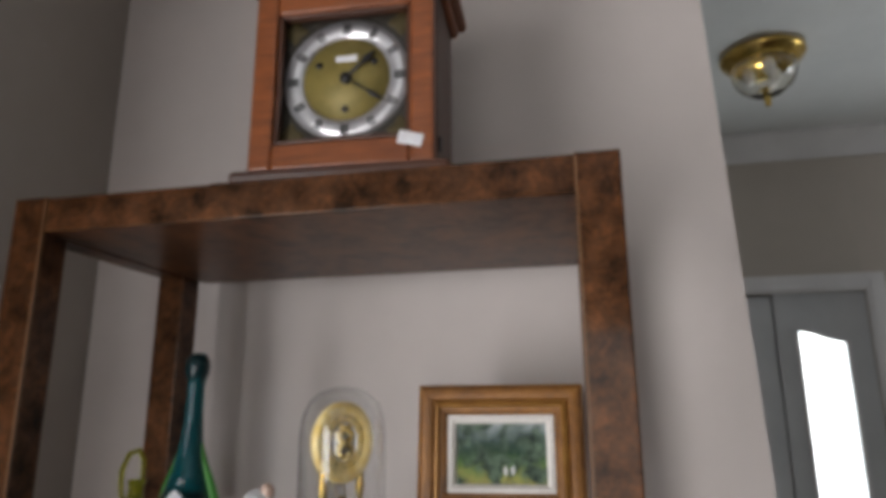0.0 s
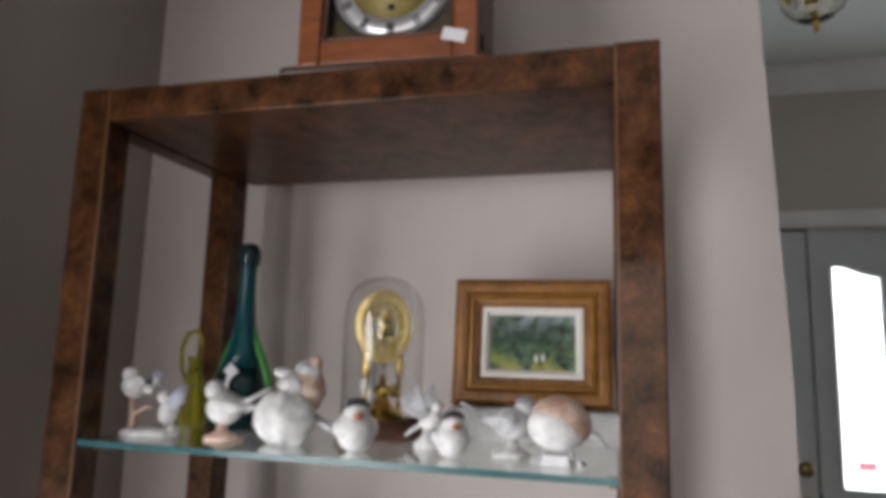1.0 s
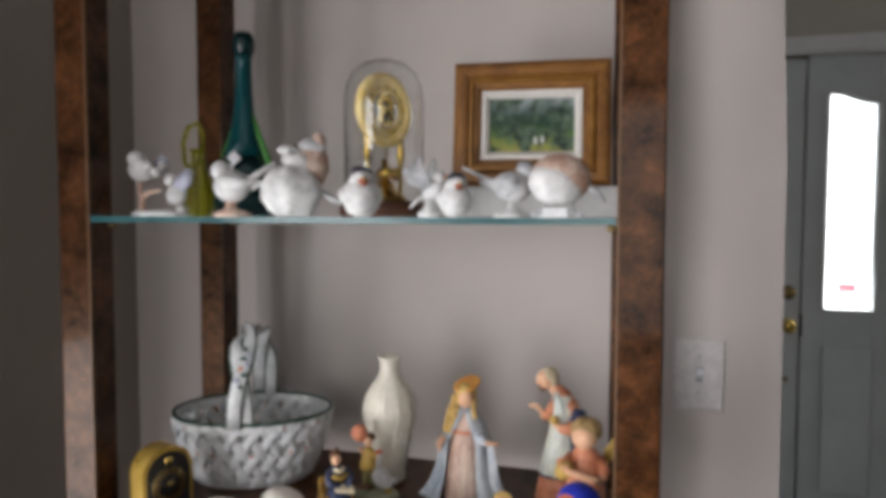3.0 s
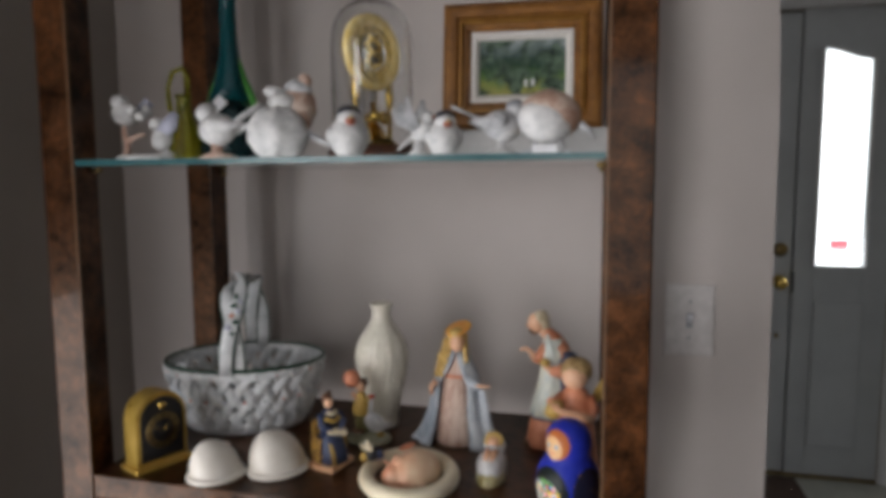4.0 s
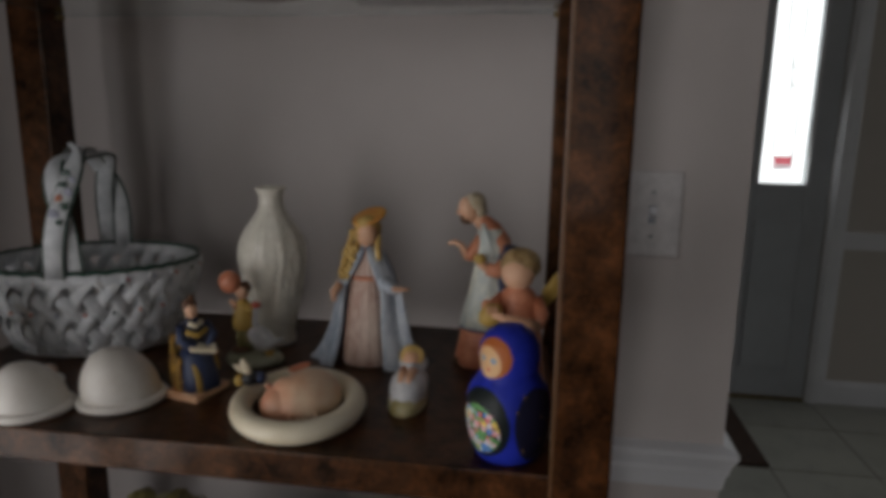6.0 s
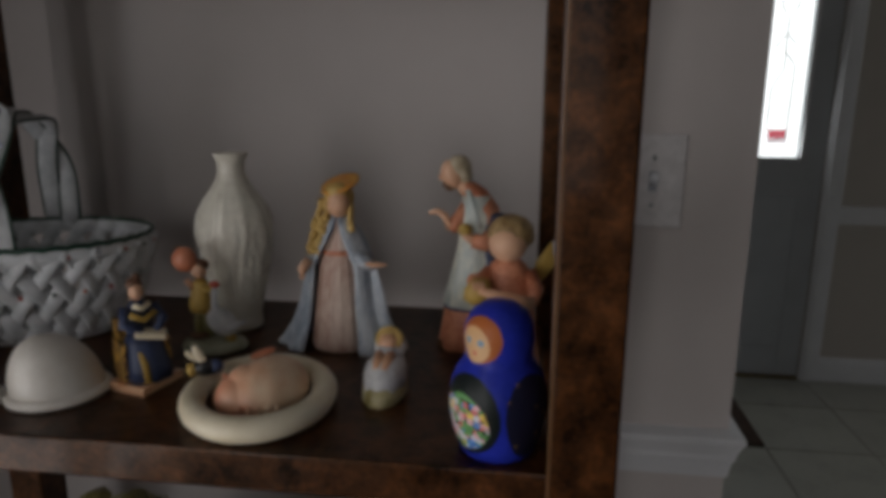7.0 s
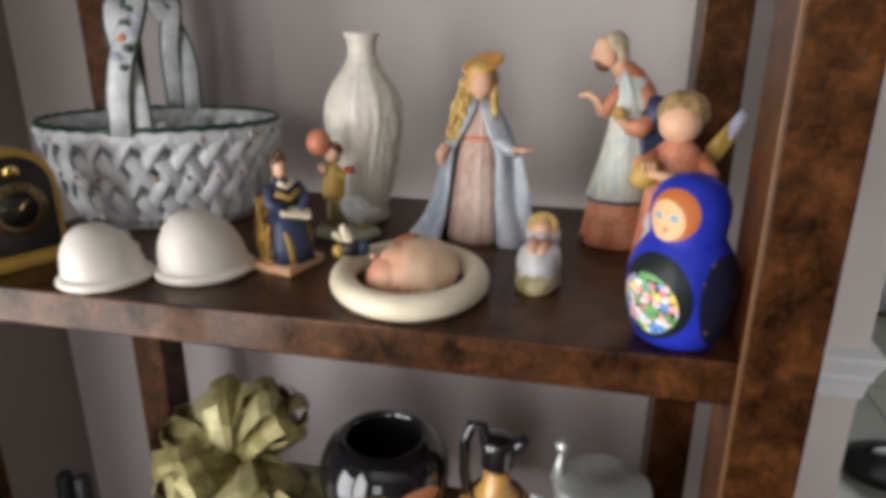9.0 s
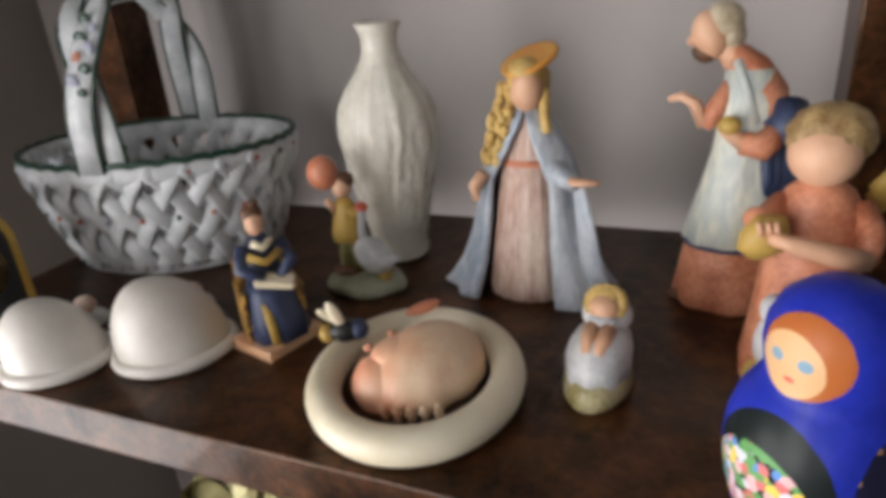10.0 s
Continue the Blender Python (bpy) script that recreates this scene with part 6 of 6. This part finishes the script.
def mantel_clock():
    c = thing("mantel_clock", pose(-0.345, 0.075, TOP, 0, 0, 3), "cherry wood mantel clock with square brass and silver dial", "clock")
    w, h, d = 0.25, 0.3, 0.15
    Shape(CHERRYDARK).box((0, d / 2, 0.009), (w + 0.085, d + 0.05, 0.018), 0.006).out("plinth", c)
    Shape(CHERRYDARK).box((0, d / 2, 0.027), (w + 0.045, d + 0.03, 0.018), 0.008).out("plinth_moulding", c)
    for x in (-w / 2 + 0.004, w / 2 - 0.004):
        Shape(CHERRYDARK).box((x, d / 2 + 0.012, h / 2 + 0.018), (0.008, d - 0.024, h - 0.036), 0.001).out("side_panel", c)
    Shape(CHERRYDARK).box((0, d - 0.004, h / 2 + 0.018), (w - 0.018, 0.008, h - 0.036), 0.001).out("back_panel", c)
    b0, z0, z1 = 0.032, 0.036, h
    for x in (-w / 2 + b0 / 2, w / 2 - b0 / 2):
        Shape(CHERRY).box((x, 0.006, (z0 + z1) / 2), (b0, 0.022, z1 - z0), 0.004).out("door_stile", c)
    Shape(CHERRY).box((0, 0.006, z0 + 0.018), (w - 2 * b0, 0.02, 0.036), 0.004).out("door_rail", c)
    Shape(CHERRY).box((0, 0.006, z1 - 0.018), (w - 2 * b0, 0.02, 0.036), 0.004).out("door_rail", c)
    zc, iw, ih = (z0 + z1) / 2 + 0.002, w - 2 * b0, z1 - z0 - 0.072
    for sx in (-1, 1):
        Shape(CHERRYDARK).box((sx * (iw / 2 - 0.003), 0.008, zc), (0.006, 0.014, ih), 0.002).out("inner_bead", c)
        Shape(CHERRYDARK).box((0, 0.008, zc + sx * (ih / 2 - 0.003)), (iw - 0.012, 0.014, 0.006), 0.002).out("inner_bead", c)
    plate = Shape(plain("dark_dial_plate", (0.03, 0.026, 0.02), 0.35)).box((0, 0.022, zc), (iw, 0.004, ih), 0).out("dial_plate", c, None, "dark brass dial plate")
    m = turn(90)
    R = 0.088
    ring = Shape(SILVER).lathe([(R * 0.7, 0), (R, 0), (R, 0.002), (R * 0.7, 0.002), (R * 0.7, 0)], 56, (0, 0.0195, zc), m=m, caps=False).out("chapter_ring", c, None, "silvered chapter ring")
    centre = Shape(DIAL).lathe([(R * 0.69, 0), (R * 0.69, 0.0014), (0, 0.0016)], 48, (0, 0.0195, zc), m=m).out("dial_centre", c, None, "matt brass dial centre")
    for k in range(12):
        a = 2 * math.pi * k / 12
        for dx in ((-0.0035, 0.0, 0.0035) if k % 3 else (-0.0045, -0.0015, 0.0015, 0.0045)):
            p = Vector((dx * math.cos(a) + 0.85 * R * math.sin(a), 0.0168, zc - dx * math.sin(a) + 0.85 * R * math.cos(a)))
            Shape(BLACK).box(p, (0.0018, 0.0008, 0.016), 0, turn(0, math.degrees(a), 0)).out("numeral_bar", ring)
    for a in (0, 120, 240):
        q = radians(a + 180)
        Shape(BLACK).lathe([(0.005, 0), (0.005, 0.001), (0, 0.0012)], 14, (0.045 * math.sin(q), 0.0178, zc + 0.045 * math.cos(q)), m=m).out("winding_hole", centre)
    Shape(BLACK).lathe([(0.008, 0), (0.008, 0.005), (0, 0.006)], 18, (0, 0.018, zc), m=m).out("pivot", centre)
    for a, l, r in ((48, 0.055, 0.004), (125, 0.066, 0.0028)):
        q = radians(a)
        Shape(BLACK).tube([(0, 0.0135, zc), (l * 0.55 * math.sin(q), 0.0135, zc + l * 0.55 * math.cos(q)), (l * 0.7 * math.sin(q), 0.0135, zc + l * 0.7 * math.cos(q)), (l * math.sin(q), 0.0135, zc + l * math.cos(q))], [r * 0.6, r * 0.6, r * 1.5, r * 0.3], 8, 0.4, up=(0, 1, 0)).out("pointer", c)
    Shape(PAPER).box((0, 0.0172, zc + 0.03), (0.03, 0.0008, 0.009), 0).out("maker_plaque", centre)
    for sx in (-1, 1):
        for sz in (-1, 1):
            Shape(plain("dark_spandrel", (0.09, 0.07, 0.03), 0.4, 0.5)).blob((sx * iw * 0.41, 0.0192, zc + sz * ih * 0.41), (0.016, 0.0018, 0.016), 16, 8, None, lambda p: p * (1 + 0.25 * math.cos(4 * math.atan2(p.z, p.x)))).out("spandrel", plate)
    Shape(PAPER).box((w / 2 - 0.03, -0.0065, z0 + 0.03), (0.032, 0.001, 0.017), 0, turn(0, 14, 0)).out("price_tag", c, None, "white paper price tag")
    Shape(BLACK).box((w / 2 + 0.002, 0.03, 0.07), (0.005, 0.009, 0.02), 0.001).out("hinge", c)
    Shape(CHERRY).box((0, 0.07, h + 0.008), (w + 0.02, d + 0.03, 0.016), 0.005).out("top_moulding", c)
    Shape(CHERRY).box((0, 0.07, h + 0.026), (w + 0.045, d + 0.055, 0.02), 0.007).out("cornice", c)
    Shape(CHERRYDARK).loft([(0, 0.07, h + 0.036, 0.1, 0.07), (0, 0.07, h + 0.06, 0.085, 0.055), (0, 0.07, h + 0.068, 0.07, 0.045)], 4).out("crest", c)


mantel_clock()

# ---- things on the lower shelf ----


def ribbon_bow():
    b = thing("ribbon_bow", pose(-0.513, 0.165, LOW), "large olive-gold ribbon bow on a wrapped gift box", "bow")
    Shape(MOSS).box((0, 0, 0.055), (0.17, 0.13, 0.11), 0.004).out("gift_box", b, None, "muted olive wrapped gift box")
    random.seed(11)
    for k in range(52):
        a = 2.4 * k + random.uniform(-0.5, 0.5)
        e = radians(-28 + 85 * ((k * 0.618) % 1) + random.uniform(-12, 12))
        L = random.uniform(0.07, 0.112)
        d = Vector((math.cos(a) * math.cos(e), math.sin(a) * math.cos(e) * 0.8, math.sin(e)))
        side = d.cross(Vector((0, 0, 1))).normalized()
        up = side.cross(d)
        roll = random.uniform(-1.2, 1.2)
        side, up = side * math.cos(roll) + up * math.sin(roll), up * math.cos(roll) - side * math.sin(roll)
        c0 = Vector((random.uniform(-0.014, 0.014), random.uniform(-0.014, 0.014), 0.155 + random.uniform(-0.012, 0.012)))
        wdt = random.uniform(0.013, 0.021)
        s = Shape(RIBBONPALE if k % 6 == 0 else RIBBON)
        rows = []
        # out along the upper leaf, a sharp fold at the tip, and back below
        for along, lift, half in ((0.06, 0.003, 0.3), (0.35, 0.016, 0.7), (0.7, 0.021, 0.95), (0.93, 0.015, 1.0), (1.0, 0.004, 0.96), (0.92, -0.008, 1.0), (0.6, -0.012, 0.85), (0.3, -0.008, 0.6), (0.06, -0.002, 0.3)):
            skew = random.uniform(-0.005, 0.005)
            p = c0 + d * (L * along) + up * lift + side * skew
            q = side * (wdt * half)
            t = up * 0.0004
            crease = up * (0.004 * half)
            rows.append([p - q + d * skew + t, p + crease + t, p + q - d * skew + t, p + q - d * skew - t, p + crease - t, p - q + d * skew - t])
        s.grid(rows, smooth=False)
        s.out("ribbon_loop", b)
    for k, (x, z) in enumerate(((0.012, 0.05), (0.05, 0.062), (-0.052, 0.058), (-0.015, 0.045))):
        s = Shape(RIBBONPALE if k == 0 else RIBBON)
        rows = []
        for i in range(7):
            u = i / 6
            p = Vector((x * u, -0.03 - 0.055 * math.sin(u * 1.6), 0.165 + (z - 0.165) * u * u))
            q = Vector((0.005 + 0.009 * u, 0.004 * (-1) ** i, 0))
            n = Vector((0, 0.0008, 0))
            rows.append([p - q, p + Vector((0, -0.003, 0)), p + q, p + q + n, p + Vector((0, -0.003, 0)) + n, p - q + n])
        s.grid(rows, smooth=False)
        s.out("ribbon_tail", b)


def black_vase():
    v = thing("lacquer_vase", pose(-0.345, 0.165, LOW) @ Matrix.Diagonal((1, 1, 0.88, 1)), "squat black lacquer vase painted with gold fans", "vase")
    prof = [(0.035, 0), (0.038, 0.004), (0.045, 0.05), (0.057, 0.11), (0.067, 0.165), (0.0705, 0.195), (0.069, 0.218), (0.061, 0.237), (0.05, 0.247), (0.044, 0.25), (0.0412, 0.248), (0.0415, 0.235), (0.045, 0.2), (0.04, 0.1), (0.02, 0.06)]
    Shape(LACQUER).lathe(prof, 48).out("body", v)

    def patch(a, z, size, mat, name):
        """A painted fan or leaf that follows the body."""
        rows = []
        for i in range(9):
            u = -1 + i / 4
            row = []
            for j in range(5):
                rr = 0.35 + 0.65 * j / 4
                ang, zz = a + math.sin(u * 1.0) * rr * size / 0.068, z + math.cos(u * 1.0) * rr * size
                r = np.interp(zz, [0.11, 0.165, 0.195, 0.218, 0.237], [0.057, 0.067, 0.0705, 0.069, 0.062]) + 0.0006
                row.append(Vector((r * math.cos(ang), r * math.sin(ang), zz)))
            rows.append(row)
        s = Shape(mat)
        s.grid(rows, closed=False, caps=False)
        s.out(name, v)

    patch(radians(-76), 0.18, 0.038, OCHRE, "painted_fan")
    patch(radians(-44), 0.186, 0.034, RUST, "painted_leaf")
    patch(radians(-104), 0.166, 0.03, RUST, "painted_leaf")
    patch(radians(-60), 0.16, 0.028, OCHRE, "painted_leaf")


def amber_jug():
    j = thing("jug", pose(-0.222, 0.16, LOW) @ Matrix.Diagonal((1, 1, 0.95, 1)), "amber glazed jug with black spout and handle", "jug")
    Shape(AMBER).lathe([(0.035, 0), (0.04, 0.01), (0.048, 0.06), (0.05, 0.11), (0.046, 0.15), (0.034, 0.172), (0.02, 0.184), (0.014, 0.196), (0.013, 0.215)], 36).out("body", j)
    Shape(LACQUER).lathe([(0.014, 0.212), (0.017, 0.218), (0.016, 0.236), (0.019, 0.246), (0.013, 0.252), (0, 0.253)], 24).out("stopper", j, None, "black lipped stopper")
    Shape(LACQUER).tube([(0.012, 0, 0.236), (0.024, 0, 0.246), (0.03, 0, 0.254)], [0.009, 0.008, 0.005], 10, up=(0, 1, 0)).out("spout", j)
    Shape(LACQUER).tube([(-0.03, 0, 0.17), (-0.034, 0, 0.2), (-0.034, 0, 0.24), (-0.027, 0, 0.262), (-0.016, 0, 0.262), (-0.013, 0, 0.244)], 0.0058, 10, up=(0, 1, 0)).out("handle", j)
    ring = [2 * math.pi * i / 32 for i in range(32)]
    Shape(BLACK).tube([(0.0262 * math.cos(a), 0.0262 * math.sin(a), 0.179) for a in ring], 0.002, 6, closed=True).out("neck_band", j)


def stein():
    t = thing("stein", pose(-0.115, 0.165, LOW) @ Matrix.Diagonal((1, 1, 0.95, 1)), "lidded pewter-topped stein with ball thumb lever", "stein")
    Shape(PORCELAIN).lathe([(0.045, 0), (0.048, 0.006), (0.046, 0.02), (0.045, 0.17), (0.046, 0.196)], 40).out("body", t)
    Shape(PEWTER).lathe([(0.0475, 0.192), (0.049, 0.2), (0.048, 0.206), (0.042, 0.212), (0.02, 0.219), (0.0, 0.221)], 40).out("lid", t, None, "pewter lid")
    Shape(PEWTER).tube([(-0.046, 0, 0.17), (-0.066, 0, 0.175), (-0.074, 0, 0.14), (-0.07, 0, 0.08), (-0.046, 0, 0.05)], [0.007, 0.0075, 0.0075, 0.007, 0.006], 10, 0.7, up=(0, 1, 0)).out("handle", t)
    Shape(PEWTER).tube([(-0.046, 0, 0.205), (-0.044, 0, 0.222), (-0.042, 0, 0.24)], [0.007, 0.0055, 0.004], 10, up=(0, 1, 0)).out("thumb_lever", t)
    Shape(PEWTER).blob((-0.042, 0, 0.247), (0.0082, 0.0082, 0.0085)).out("lever_ball", t)


def dark_statuette():
    stone = material("dark_slate", (0.012, 0.014, 0.016), (0.04, 0.045, 0.05), 45, 0.42, 0, 0.3, 0.5)
    worn = lambda a, k: 1 + 0.08 * math.cos(3 * a + 3 * k) + 0.04 * math.cos(7 * a)
    s = Shape(stone)
    s.loft([(0.02, 0, 0, 0.05, 0.03), (0.02, 0, 0.012, 0.052, 0.031), (0.02, 0, 0.05, 0.046, 0.027), (0.022, 0, 0.085, 0.042, 0.024), (0.024, 0, 0.102, 0.034, 0.02), (0.02, 0, 0.112, 0.016, 0.012)], 26, worn)
    for x in (-0.01, 0.01):
        s.tube([(x, 0, 0.08), (x * 1.15, -0.002, 0.112), (x * 1.25, -0.002, 0.134), (x * 1.1, 0, 0.152), (x, 0.001, 0.158)], [0.012, 0.0105, 0.0085, 0.0095, 0.004], 12, up=(0, 1, 0))
    s.out("statuette", None, pose(-0.69, 0.1, LOW), "small dark slate statuette with two upright tips", "statuette")


ribbon_bow()
black_vase()
amber_jug()
stein()
dark_statuette()
